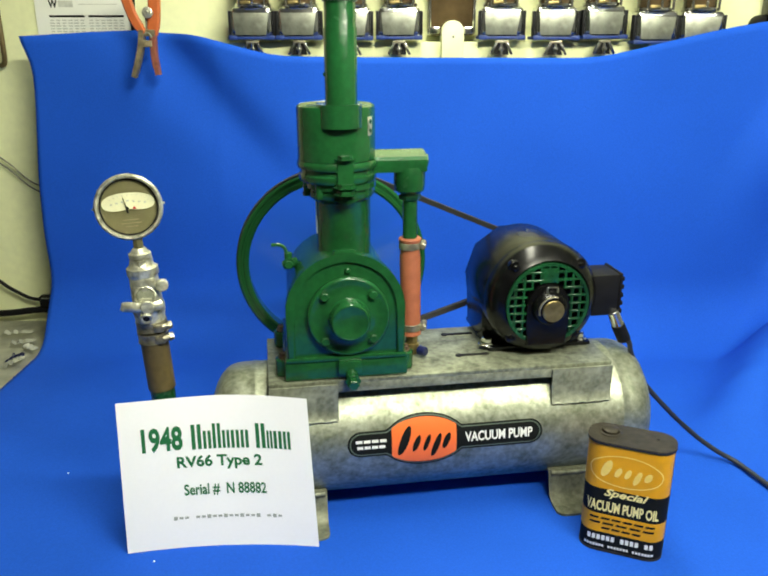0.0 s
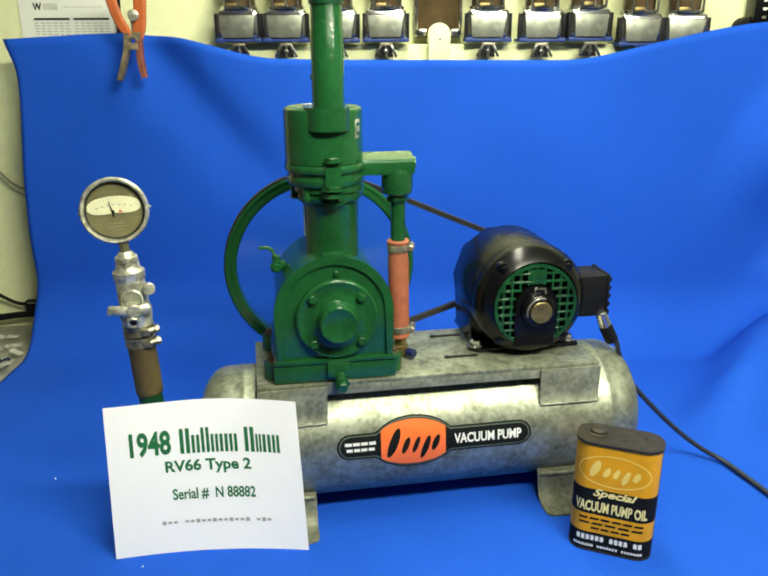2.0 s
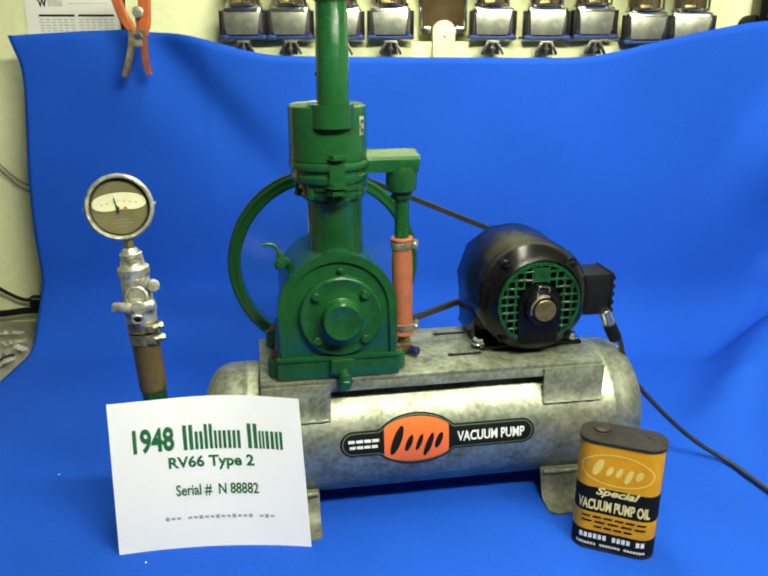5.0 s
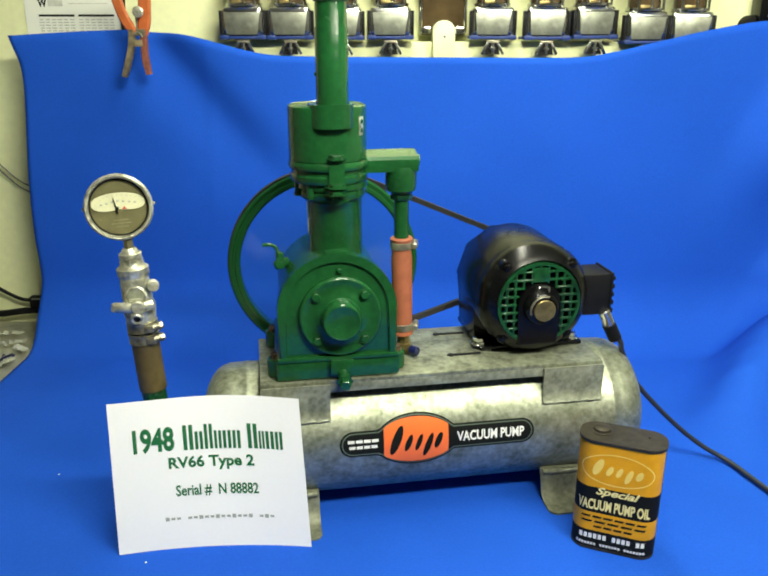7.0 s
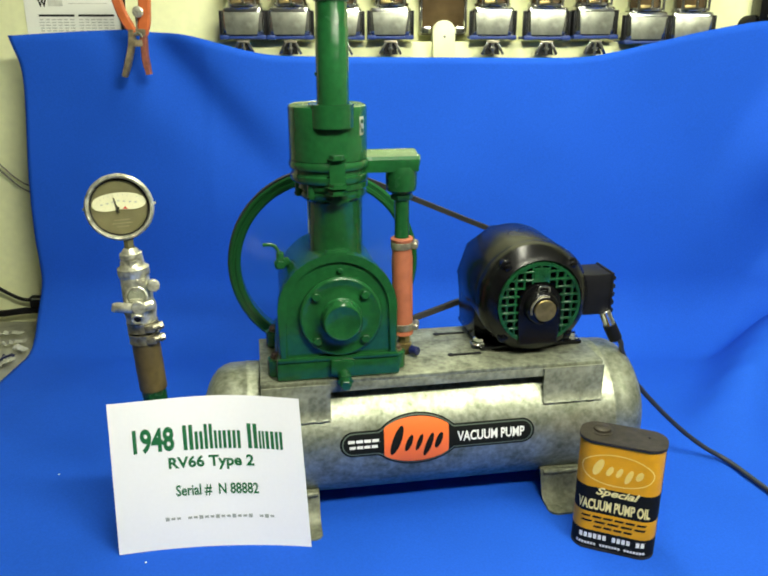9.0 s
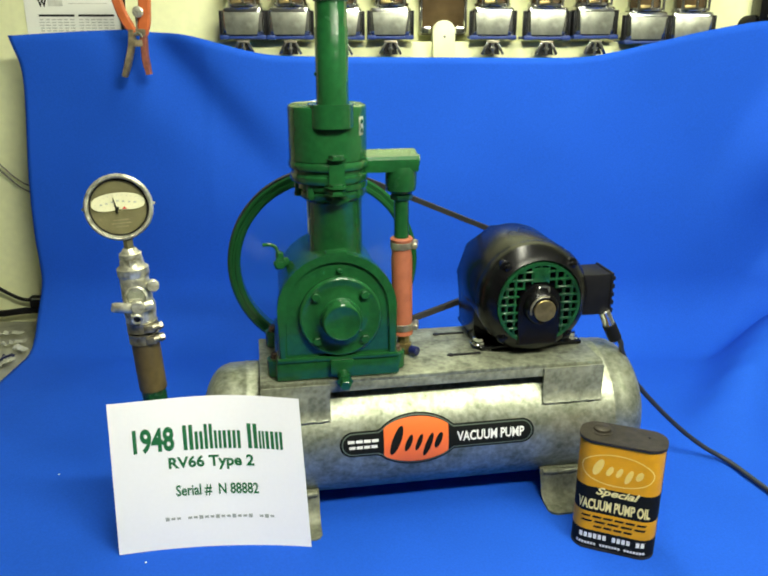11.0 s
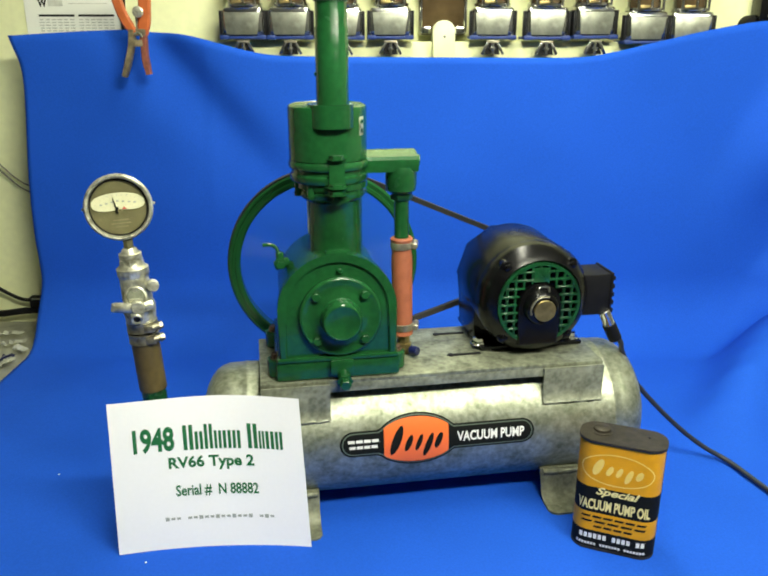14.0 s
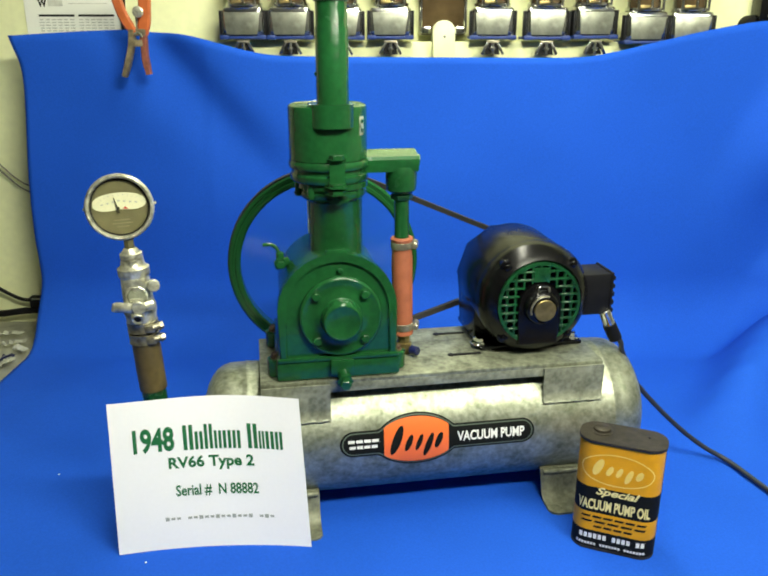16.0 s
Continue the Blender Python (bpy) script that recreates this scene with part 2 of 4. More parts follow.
def room():
    f = -0.92
    solid("floor", box((0, 0, f - 0.05), (5.2, 5.8, 0.1), 0), CONCRETE, "grey concrete workshop floor", "floor", "structure")
    solid("ceiling", box((0, 0, ROOM_TOP + 0.05), (5.2, 5.8, 0.1), 0), CEIL_GREY, "unseen ceiling, grey to cut bounced light", "ceiling", "structure")
    h = ROOM_TOP - f
    # only the back wall is in view; the others are grey to limit fill
    for n, c, s in (("wall_back", (0, WALL_Y + 0.05, f + h / 2), (5.2, 0.1, h)), ("wall_front", (0, -2.75, f + h / 2), (5.2, 0.1, h)),
                    ("wall_side_a", (-2.4, -0.445, f + h / 2), (0.1, 4.51, h)), ("wall_side_b", (2.4, -0.445, f + h / 2), (0.1, 4.51, h))):
        solid(n, box(c, s, 0), WALL if n == "wall_back" else WALL_GREY, "cream painted workshop wall with a slightly rough finish" if n == "wall_back" else "unseen workshop wall, grey to cut bounced light", "wall", "structure")
    bench = thing("workbench", pose(0, 1.15, 0), "workbench with a scratched sheet metal top", "workbench")
    part("bench_top", box((0, 0, -0.022), (3.2, 1.4, 0.04), 0.004), BENCH, bench)
    for x in (-1.5, 1.5):
        for y in (-0.62, 0.62):
            part("leg", box((x, y, -0.481), (0.08, 0.08, 0.878), 0.004), STEEL_DULL, bench)
    # housings for the unseen lamps, the added fill included
    for x, y, turn, _, _ in LAMPS:
        lamp = thing("unseen_ceiling_light", pose(x, y, ROOM_TOP, 0, 0, turn), "unseen fluorescent ceiling light with two glowing tubes", "ceiling light", "ceiling lights")
        part("housing", box((0, 0, -0.025), (1.25, 0.26, 0.05), 0.004), CEIL, lamp)
        for k in (-0.07, 0.07):
            part("lamp_tube", rod((-0.6, k, -0.068), (0.6, k, -0.068), 0.013), TUBE, lamp, "glowing fluorescent tube")


room()

# ================= the blue backdrop cloth =================


def lerp(table, x):
    """A smooth curve through the knots of a table."""
    if x <= table[0][0]:
        return table[0][1]
    for i, ((a, va), (b, vb)) in enumerate(zip(table, table[1:])):
        if x <= b:
            (p, vp), (q, vq) = table[max(i - 1, 0)], table[min(i + 2, len(table) - 1)]
            t, h = (x - a) / (b - a), b - a
            ma, mb = (vb - vp) / (b - p) * h, (vq - va) / (q - a) * h
            return (2 * t ** 3 - 3 * t * t + 1) * va + (t ** 3 - 2 * t * t + t) * ma + (3 * t * t - 2 * t ** 3) * vb + (t ** 3 - t * t) * mb
    return table[-1][1]


TOP_EDGE = [(-0.83, 0.710), (-0.58, 0.722), (-0.52, 0.717), (-0.43, 0.710), (-0.28, 0.674), (-0.2, 0.667), (0.35, 0.663), (0.46, 0.667), (0.6, 0.697), (0.72, 0.723), (0.84, 0.741), (1.1, 0.75)]


LEFT_EDGE = [(0.0, -0.830), (0.06, -0.842), (0.16, -0.833), (0.26, -0.834), (0.38, -0.829), (0.56, -0.810), (0.645, -0.808), (0.71, -0.826), (0.8, -0.83)]


def ramp(t):
    t = max(0.0, min(1.0, t))
    return t * t * (3 - 2 * t)


def cloth():
    bm = bmesh.new()
    nx, r = 190, 0.16
    flat0, flat1 = 0.50, CLOTH_Y - r
    rows = []
    for i in range(nx + 1):
        u = i / nx
        x = -0.832 + u * 1.95
        near = math.exp(-u / 0.12)
        top = lerp(TOP_EDGE, x)
        col = []
        n1, n2, n3 = 16, 14, 30
        for k in range(n1):
            col.append((x, flat0 + (flat1 - flat0) * k / n1, 0.0))
        for k in range(n2):
            a = k / n2 * math.pi / 2
            col.append((x, flat1 + r * math.sin(a), r - r * math.cos(a)))
        for k in range(n3 + 1):
            col.append((x, CLOTH_Y, r + (top - r) * k / n3))
        line = []
        for k, (px, py, pz) in enumerate(col):
            w = max(0.0, min(1.0, (pz - 0.05) / 0.5))
            d = 0.0
            # drape: a fold runs from the clamp down to the middle, broad waves elsewhere
            s = (px + 0.535) - (0.72 - pz) * 0.84
            d += 0.052 * math.exp(-(s / (0.11 if s < 0 else 0.065)) ** 2) * w * max(0, 1 - (0.72 - pz) / 0.42)
            d += 0.012 * math.sin(px * 7.0 + 0.6) * w
            d += 0.010 * math.sin(px * 3.1 - 1.0 + pz * 2.5) * w
            # on the far side the cloth swings out from the wall in two folds
            s2 = px - (0.835 - (0.62 - pz) * 0.45)
            d -= 0.09 * ramp(s2 / 0.22) * math.exp(-((pz - 0.50) / 0.14) ** 2)
            run = py if pz < 0.001 else flat1 + 1.57 * r * min(1, (py - flat1) / r) + max(0, pz - r)
            # low on that side a flap of slack cloth lies up towards the front
            rise = ramp((px - (0.610 + (run - 1.395) * 0.60)) / 0.17)
            s3 = px - (0.63 + (run - 1.26) * 1.06)
            rise *= 1 - ramp(s3 / 0.16)
            out = 0.125 * rise * ramp((run - 1.14) / 0.16) * (1 - ramp((run - 1.72) / 0.34))
            tilt = math.pi / 2 if pz > r else (0.0 if pz < 0.001 else math.asin(min(1, (py - flat1) / r)))
            d -= out * math.sin(tilt)
            # soft upright creases where the cloth was stored folded
            for at_x, deep in ((-0.395, 0.0022), (0.40, 0.0014), (0.10, 0.0010)):
                d -= deep * math.exp(-((px - at_x) / 0.012) ** 2) * w
            d *= 1 - near
            fold = out * math.cos(tilt)
            d += 0.004 * noise.noise((px * 5, pz * 5, 1.7)) + 0.0011 * noise.noise((px * 17, pz * 9, 4.1))
            edge = (lerp(LEFT_EDGE, pz) + 0.832) * near
            lift = 0.0025 + (0.0013 * (1 + noise.noise((px * 7, py * 7, 0.3))) + 0.0006 * (1 + noise.noise((px * 22, py * 16, 2.3)))) * (1 if pz < 0.001 else 0)
            line.append(bm.verts.new((px + edge, py + d, pz + lift + fold)))
        rows.append(line)
    for a, b in zip(rows, rows[1:]):
        for k in range(len(a) - 1):
            bm.faces.new((a[k], b[k], b[k + 1], a[k + 1]))
    ob = solid("backdrop_cloth", bm, BLUE, "bright blue cloth hung on the wall and spread over the bench", "cloth", smooth=80)
    mod = ob.modifiers.new("thickness", "SOLIDIFY")
    mod.thickness, mod.offset = 0.0015, 1.0


cloth()

# ================= the tank =================
GROW = 1.024
UNIT = Matrix.LocRotScale((-0.1075 * GROW, 1.0547 * GROW, EYE[2] - EYE[2] * GROW), Euler((0, 0, radians(9.7))), (GROW, GROW, GROW))
SOLE = 0.0169 + 0.0035
AX, R = 0.1370, 0.1040
PLATE = 0.25


def air_tank():
    t = thing("air_tank", UNIT, "galvanised steel air tank lying on two bent plate feet", "air tank")
    x0, x1, dome = -0.171, 0.523, 0.054
    prof = []
    for k in range(9):
        q = (k / 8) ** 1.6
        prof.append((R * (1 - (1 - q) ** 2.5) ** (1 / 2.5), dome * q))
    L = x1 - x0
    body = prof + [(R, dome + 0.012), (R + 0.0008, dome + 0.014), (R + 0.0008, dome + 0.018), (R, dome + 0.02)]
    body += [(r, L - h) for r, h in body[::-1]]
    body = [(0, 0)] + body[1:-1] + [(0, L)]
    part("shell", lathe(body, (x0, 0, AX), (1, 0, 0), 64), STEEL, t)
    # saddle plate: flat top, folded front and back lips, welded corner tabs
    px0, px1, y0, y1 = -0.082, 0.431, -0.086, 0.086
    top = box(((px0 + px1) / 2, 0, PLATE - 0.003), (px1 - px0, y1 - y0, 0.006), 0.0015)
    part("saddle_plate", top, PLATE_STEEL, t, "dull flat steel mounting plate")
    for y, s in ((y0, -1), (y1, 1)):
        part("plate_lip", box(((px0 + px1) / 2, y + s * -0.002, PLATE - 0.0125), (px1 - px0, 0.004, 0.014), 0.001), STEEL_DULL, t)
        for a, b in ((px0, px0 + 0.098), (px1 - 0.094, px1)):
            bm = bmesh.new()
            low = AX + 0.053
            pts = []
            for k in range(7):
                z = PLATE - 0.005 + (low - PLATE + 0.005) * k / 6
                yy = max(abs(y0) + 0.002, math.sqrt(max(0, (R + 0.003) ** 2 - (z - AX) ** 2)))
                pts.append((yy, z))
            vs = []
            for yy, z in pts:
                vs.append([bm.verts.new((x, s * (yy + o), z)) for x, o in ((a, 0), (b, 0), (b, 0.003), (a, 0.003))])
            for p, q in zip(vs, vs[1:]):
                for k in range(4):
                    bm.faces.new((p[k], p[(k + 1) % 4], q[(k + 1) % 4], q[k]))
            bm.faces.new(vs[0]), bm.faces.new(vs[-1][::-1])
            part("plate_tab", bm, STEEL_DULL, t, "", 30)
            zz = low
            yw = math.sqrt((R + 0.002) ** 2 - (zz - AX) ** 2) + 0.002
            w = tube([(a + 0.004 + (b - a - 0.008) * k / 12, s * yw, zz + 0.0012 * math.sin(k * 2.3)) for k in range(13)], 0.0022, 6, 2)
            part("weld_bead", w, STEEL, t)
    # adjusting slots for the motor
    for x, y in ((0.205, 0.055), (0.208, -0.030)):
        bm = box((x + 0.022, y, PLATE + 0.0008), (0.05, 0.006, 0.0016), 0.0006)
        rod((x, y, PLATE), (x, y, PLATE + 0.0018), 0.0055, bm=bm)
        part("slot", bm, BLACK_MATT, t, "dark adjusting slot")
    # feet
    for x in (-0.037, 0.381):
        prof2 = [(-0.060, AX - 0.078), (-0.086, 0.070), (-0.092, SOLE + 0.030), (-0.098, SOLE + 0.010), (-0.110, SOLE + 0.0045), (-0.130, SOLE + 0.004), (-0.137, SOLE + 0.004), (-0.140, SOLE + 0.004)]
        bm = bmesh.new()
        vs = []
        for y, z in prof2 + [(y, z - 0.004) if z < SOLE + 0.006 else (y + 0.004, z) for y, z in prof2[::-1]]:
            hw = 0.024 if y < -0.139 else 0.031 if y < -0.136 else 0.035
            vs.append((bm.verts.new((x - 0.002 - hw, y, z)), bm.verts.new((x - 0.002 + hw, y, z))))
        n = len(vs)
        for k in range(n):
            j = (k + 1) % n
            bm.faces.new((vs[k][0], vs[k][1], vs[j][1], vs[j][0]))
        half = len(prof2)
        for k in range(half - 1):
            m1, m2 = n - 1 - k, n - 2 - k
            for e in (0, 1):
                bm.faces.new((vs[k][e], vs[k + 1][e], vs[m2][e], vs[m1][e]))
        front = part("foot", bm, FOOT_STEEL, t, "bent steel foot plate", 50)
        back = new("foot", front.data)
        back.parent, back.matrix_basis = t, pose(2 * x, 0, 0, 0, 0, 180)
        part("foot_lip", tube([(x - 0.034, -0.0885, 0.066), (x - 0.002, -0.0890, 0.065), (x + 0.030, -0.0885, 0.066)], 0.0042, 10, 4), FOOT_STEEL, t, "rolled upper edge of the foot")
        part("foot_bolt", rod((x + 0.012, -0.124, SOLE + 0.003), (x + 0.012, -0.124, SOLE + 0.0055), 0.004), BLACK_MATT, t)
    # printed label on the barrel
    ang0 = radians(8.2)
    lx = 0.1405

    def on(x, z, o=0.0006):
        a = ang0 + z / R
        return Vector((lx + x, -(R + o) * math.cos(a), AX + (R + o) * math.sin(a)))

    def band(w0, w1, hh, er, ez):
        pts = []
        for k in range(61):
            x = w0 + (w1 - w0) * (1 - math.cos(math.pi * k / 60)) / 2
            e = abs(x) / er
            h = hh
            dl = min(x - w0, w1 - x)
            if dl < hh:
                h = math.sqrt(max(0.0, hh * hh - (hh - dl) ** 2))
            if e < 1:
                h = max(h, ez * math.sqrt(1 - e * e))
            pts.append((x, h))
        return [(x, h) for x, h in pts] + [(x, -h) for x, h in pts[-2:0:-1]]

    label = part("label", laid(flat_shape(band(-0.114, 0.181, 0.0195, 0.063, 0.041)), on), INK_BLACK, t, "black edged oval label with orange centre")
    part("label_line", laid(flat_shape(band(-0.111, 0.178, 0.0170, 0.0605, 0.0385)), lambda x, z: on(x, z, 0.0009)), mat("label_grey_green", (0.09, 0.12, 0.09), 0.5, bump=0), label)
    part("label_field", laid(flat_shape(band(-0.109, 0.176, 0.0150, 0.0585, 0.0365)), lambda x, z: on(x, z, 0.0011)), INK_BLACK, label)
    part("label_oval", laid(flat_shape([(max(-0.0490, min(0.0480, x)), z) for x, z in ellipse(-0.001, 0, 0.0600, 0.0350, 72)]), lambda x, z: on(x, z, 0.0014)), ORANGE, label, "orange oval")
    strokes = bmesh.new()
    for x, w, h, zc in ((-0.0300, 0.0140, 0.044, 0.001), (-0.0120, 0.0095, 0.025, -0.004), (0.0035, 0.0080, 0.025, -0.004), (0.0175, 0.0100, 0.036, -0.009), (0.0330, 0.0100, 0.024, -0.003)):
        oval(x, zc, w, h, 0.35, strokes)
    part("label_mark", laid(strokes, lambda x, z: on(x, z, 0.0017)), INK_BLACK, label)
    part("lettering", laid(lettering("VACUUM PUMP", 0.104, 0.0155, 0.0, 0.028), lambda x, z: on(x + 0.1130, z, 0.0016)), WHITE, label)
    small = bmesh.new()
    for z, w in ((0.0045, 0.047), (-0.0045, 0.043)):
        for k in range(4):
            bar(-0.0795 - w / 2 + w * (k + 0.5) / 4, z, w / 4 * 0.84, 0.0045, 0, small)
    part("small_print", laid(small, lambda x, z: on(x, z, 0.0016)), WHITE, label)
    return t


tank = air_tank()

# ================= the pump =================
FLY_Y, FLY_Z, FLY_R = 0.162, 0.352, 0.158
CX, CZ = 0.0335, 0.346
CYL_Y = -0.010


def oriented(ox, oy, oz):
    return lambda u, v, d: Vector((ox + u, oy + d, oz + v))


def vacuum_pump():
    p = thing("vacuum_pump", UNIT, "dark green painted cast iron vacuum pump with tall exhaust pipe", "vacuum pump")
    y0, y1 = -0.079, 0.075
    # sump base with ears
    part("base", box((0.030, (y0 + y1) / 2, PLATE + 0.0165), (0.176, y1 - y0 + 0.008, 0.031), 0.004), GREEN, p)
    for x in (-0.058, 0.118):
        for y in (-0.055, 0.052):
            part("base_ear", rod((x, y, PLATE + 0.001), (x, y, PLATE + 0.027), 0.0125), GREEN, p)
            part("base_bolt", hexbolt((x, y, PLATE + 0.027), (0, 0, 1), 0.0065, 0.008), RUST, p, "rusty hexagon bolt")
    # crankcase: arch outline, front rim proud
    def arch(r, foot):
        n = 28
        pts = [(-r, -foot)] + [(-r * math.cos(math.pi * k / n), r * math.sin(math.pi * k / n)) for k in range(n + 1)] + [(r, -foot)]
        return pts
    foot = CZ + 0.007 - (PLATE + 0.034)
    part("crankcase", prism(arch(0.077, foot), oriented(0.0300, 0, CZ + 0.007), y0 + 0.012, y1, 0.004), GREEN, p)
    part("front_rim", prism(arch(0.0815, foot - 0.001), oriented(0.0300, 0, CZ + 0.007), y0 - 0.002, y0 + 0.014, 0.004), GREEN, p)
    n = 28
    inner = [(-0.0715 * math.cos(math.pi * k / n), 0.0715 * math.sin(math.pi * k / n)) for k in range(n + 1)]
    band = arch(0.0835, foot - 0.002) + [(0.0715, -(foot - 0.002))] + inner[::-1] + [(-0.0715, -(foot - 0.002))]
    part("rim_band", prism(band, oriented(0.0300, 0, CZ + 0.007), y0 - 0.006, y0 + 0.012, 0.0034), GREEN, p)
    part("rim_lug", box((0.0300, y0 + 0.002, CZ + 0.091), (0.030, 0.012, 0.008), 0.003), GREEN, p)
    part("sump_flange", box((0.030, (y0 + y1) / 2 - 0.001, PLATE + 0.0335), (0.172, y1 - y0 + 0.012, 0.007), 0.0025), GREEN, p)
    # bearing cover with bolts and hub
    part("bearing_cover", lathe([(0.058, 0), (0.058, 0.006), (0.0572, 0.0085), (0.0550, 0.0100), (0.0530, 0.0100), (0.0515, 0.0090), (0.034, 0.0095), (0.030, 0.012), (0, 0.012)], (CX, y0 - 0.001, CZ), (0, -1, 0), 48), GREEN, p)
    for x, z in ((-0.0335, 0.0325), (0.0335, 0.0325), (-0.0335, -0.0325), (0.0335, -0.0325)):
        part("cover_bolt", hexbolt((CX + x, y0 - 0.009, CZ + z), (0, -1, 0), 0.0065, 0.008), GREEN, p)
    part("bearing_hub", lathe([(0.031, 0), (0.0290, 0.003), (0.0280, 0.005), (0.0275, 0.0195), (0.0255, 0.0225), (0.0235, 0.0230), (0.0222, 0.0222), (0, 0.0222)], (CX, y0 - 0.011, CZ), (0, -1, 0), 40), GREEN, p)
    part("cover_lug", rod((CX, y0 + 0.002, CZ + 0.066), (CX, y0 - 0.007, CZ + 0.066), 0.004), GREEN, p)
    # drain plug
    bm = rod((0.036, y0 - 0.001, PLATE + 0.012), (0.036, y0 - 0.026, PLATE + 0.006), 0.0095)
    hexbolt((0.036, y0 - 0.026, PLATE + 0.006), (0, -1, -0.2), 0.0085, 0.012, bm)
    part("drain_plug", bm, GREEN, p)
    part("drain_boss", box((0.034, y0 - 0.008, PLATE + 0.021), (0.034, 0.012, 0.022), 0.004), GREEN, p)
    # cylinder
    part("cylinder", lathe([(0.0390, -0.03), (0.0385, 0.02), (0.0385, 0.098), (0.042, 0.104)], (0.0365, CYL_Y, 0.410), (0, 0, 1), 48), GREEN, p)
    part("lower_flange", lathe([(0.036, -0.010), (0.044, -0.004), (0.047, 0), (0.047, 0.006), (0.0455, 0.0075), (0.0455, 0.0095), (0.0495, 0.011), (0.0495, 0.018), (0.047, 0.020), (0.044, 0.020)], (0.0335, CYL_Y, 0.505), (0, 0, 1), 48), GREEN, p)
    part("upper_flange", lathe([(0.046, 0), (0.0525, 0.001), (0.0545, 0.004), (0.0545, 0.0105), (0.052, 0.0125), (0.0515, 0.018), (0.0555, 0.0195), (0.0565, 0.022), (0.0565, 0.027), (0.054, 0.030), (0.05, 0.030)], (0.0295, CYL_Y, 0.524), (0, 0, 1), 56), GREEN, p)
    # bolts round the flanges
    for k in range(8):
        a = k * math.tau / 8 - math.pi / 2 + 0.05
        x, y = 0.031 + 0.0450 * math.cos(a), CYL_Y + 0.0450 * math.sin(a)
        bm = rod((x, y, 0.506), (x, y, 0.556), 0.0055)
        hexbolt((x, y, 0.556), (0, 0, 1), 0.0075, 0.008, bm)
        hexbolt((x, y, 0.508), (0, 0, -1), 0.006, 0.005, bm)
        part("flange_bolt", bm, GREEN, p)
    part("front_lug", box((0.0345, CYL_Y - 0.0535, 0.5375), (0.023, 0.010, 0.046), 0.004), GREEN, p)
    for z in (0.5135, 0.5225):
        part("front_lug_nut", hexbolt((0.0345, CYL_Y - 0.0545, z), (0, 0, 1), 0.0125, 0.006), GREEN, p)
    part("front_lug_bolt", hexbolt((0.0345, CYL_Y - 0.0535, 0.560), (0, 0, 1), 0.0105, 0.006), GREEN, p)
    wedge = prism([(-0.017, 0), (0.017, 0), (0.012, -0.004), (0.0, -0.009), (-0.012, -0.004)], lambda u, v, d: Vector((0.0365 + u, CYL_Y + d, 0.505 + v)), -0.050, -0.03, 0.001)
    part("casting_rib", wedge, GREEN, p)
    # head
    part("head", lathe([(0.050, 0), (0.0540, 0.002), (0.0540, 0.070), (0.0530, 0.073), (0.049, 0.075), (0.047, 0.0735), (0, 0.073)], (0.0285, CYL_Y, 0.553), (0, 0, 1), 56), GREEN, p)
    def boss_outline(r, back):
        n = 20
        return [(-r, back)] + [(-r * math.cos(math.pi * k / n), -r * math.sin(math.pi * k / n)) for k in range(n + 1)] + [(r, back)]
    part("pipe_boss", prism(boss_outline(0.0295, 0.03), lambda u, v, d: Vector((0.0310 + u, -0.046 + v, d)), 0.6005, 0.6305, 0.0025), GREEN, p)
    part("exhaust_pipe", lathe([(0, 0), (0.0215, 0.0), (0.0215, 0.105), (0.0205, 0.107), (0.0205, 0.18), (0.018, 0.18)], (0.0335, -0.040, 0.620), (0, 0, 1), 40), GREEN, p)
    part("pipe_cap_ring", lathe([(0.018, 0), (0.0225, 0.0), (0.0225, 0.02), (0.018, 0.02)], (0.0335, -0.040, 0.757), (0, 0, 1), 40), GREEN_DARK, p)
    part("pipe_pin", rod((0.016, -0.040, 0.668), (0.010, -0.040, 0.668), 0.0025), GREEN_DARK, p)
    badge = part("badge", box((0, 0, 0), (0.0012, 0.0095, 0.025), 0.0004), CAST, p, "small pale badge with dark print")
    badge.matrix_basis = pose(0.0285 + 0.0542 * math.cos(radians(-39)), CYL_Y + 0.0542 * math.sin(radians(-39)), 0.601, 0, 0, -39)
    for z in (0.006, -0.006):
        part("badge_print", rod((0.0004, 0, z), (0.0014, 0, z), 0.0031, seg=14), GREEN_DARK, badge)
    plate = part("data_plate", box((0, 0, 0), (0.001, 0.007, 0.055), 0.0003), WHITE, p, "thin pale data plate")
    plate.matrix_basis = pose(0.0365 - 0.0386, CYL_Y - 0.002, 0.476, 0, 0, 4)
    # side arm, elbow, hose
    section = [(-0.0190, -0.0140), (-0.0200, -0.0080), (-0.0192, 0.0030), (-0.0160, 0.0075), (0.0080, 0.0138), (0.0150, 0.0140), (0.0180, 0.0110), (0.0180, -0.0140)]
    part("side_arm", prism(section, lambda u, v, d: Vector((d, CYL_Y + 0.003 + u, 0.5480 + v)), 0.062, 0.1550, 0.0025), GREEN, p, "", 14)
    part("arm_plug", hexbolt((0.153, CYL_Y + 0.003, 0.5475), (1, 0, 0), 0.0095, 0.006), GREEN, p)
    EX, EY = 0.1325, CYL_Y + 0.002
    part("elbow", lathe([(0.017, 0.0), (0.0215, 0.004), (0.0225, 0.012), (0.0225, 0.032), (0.021, 0.038)], (EX, EY, 0.502), (0, 0, 1), 36), GREEN, p)
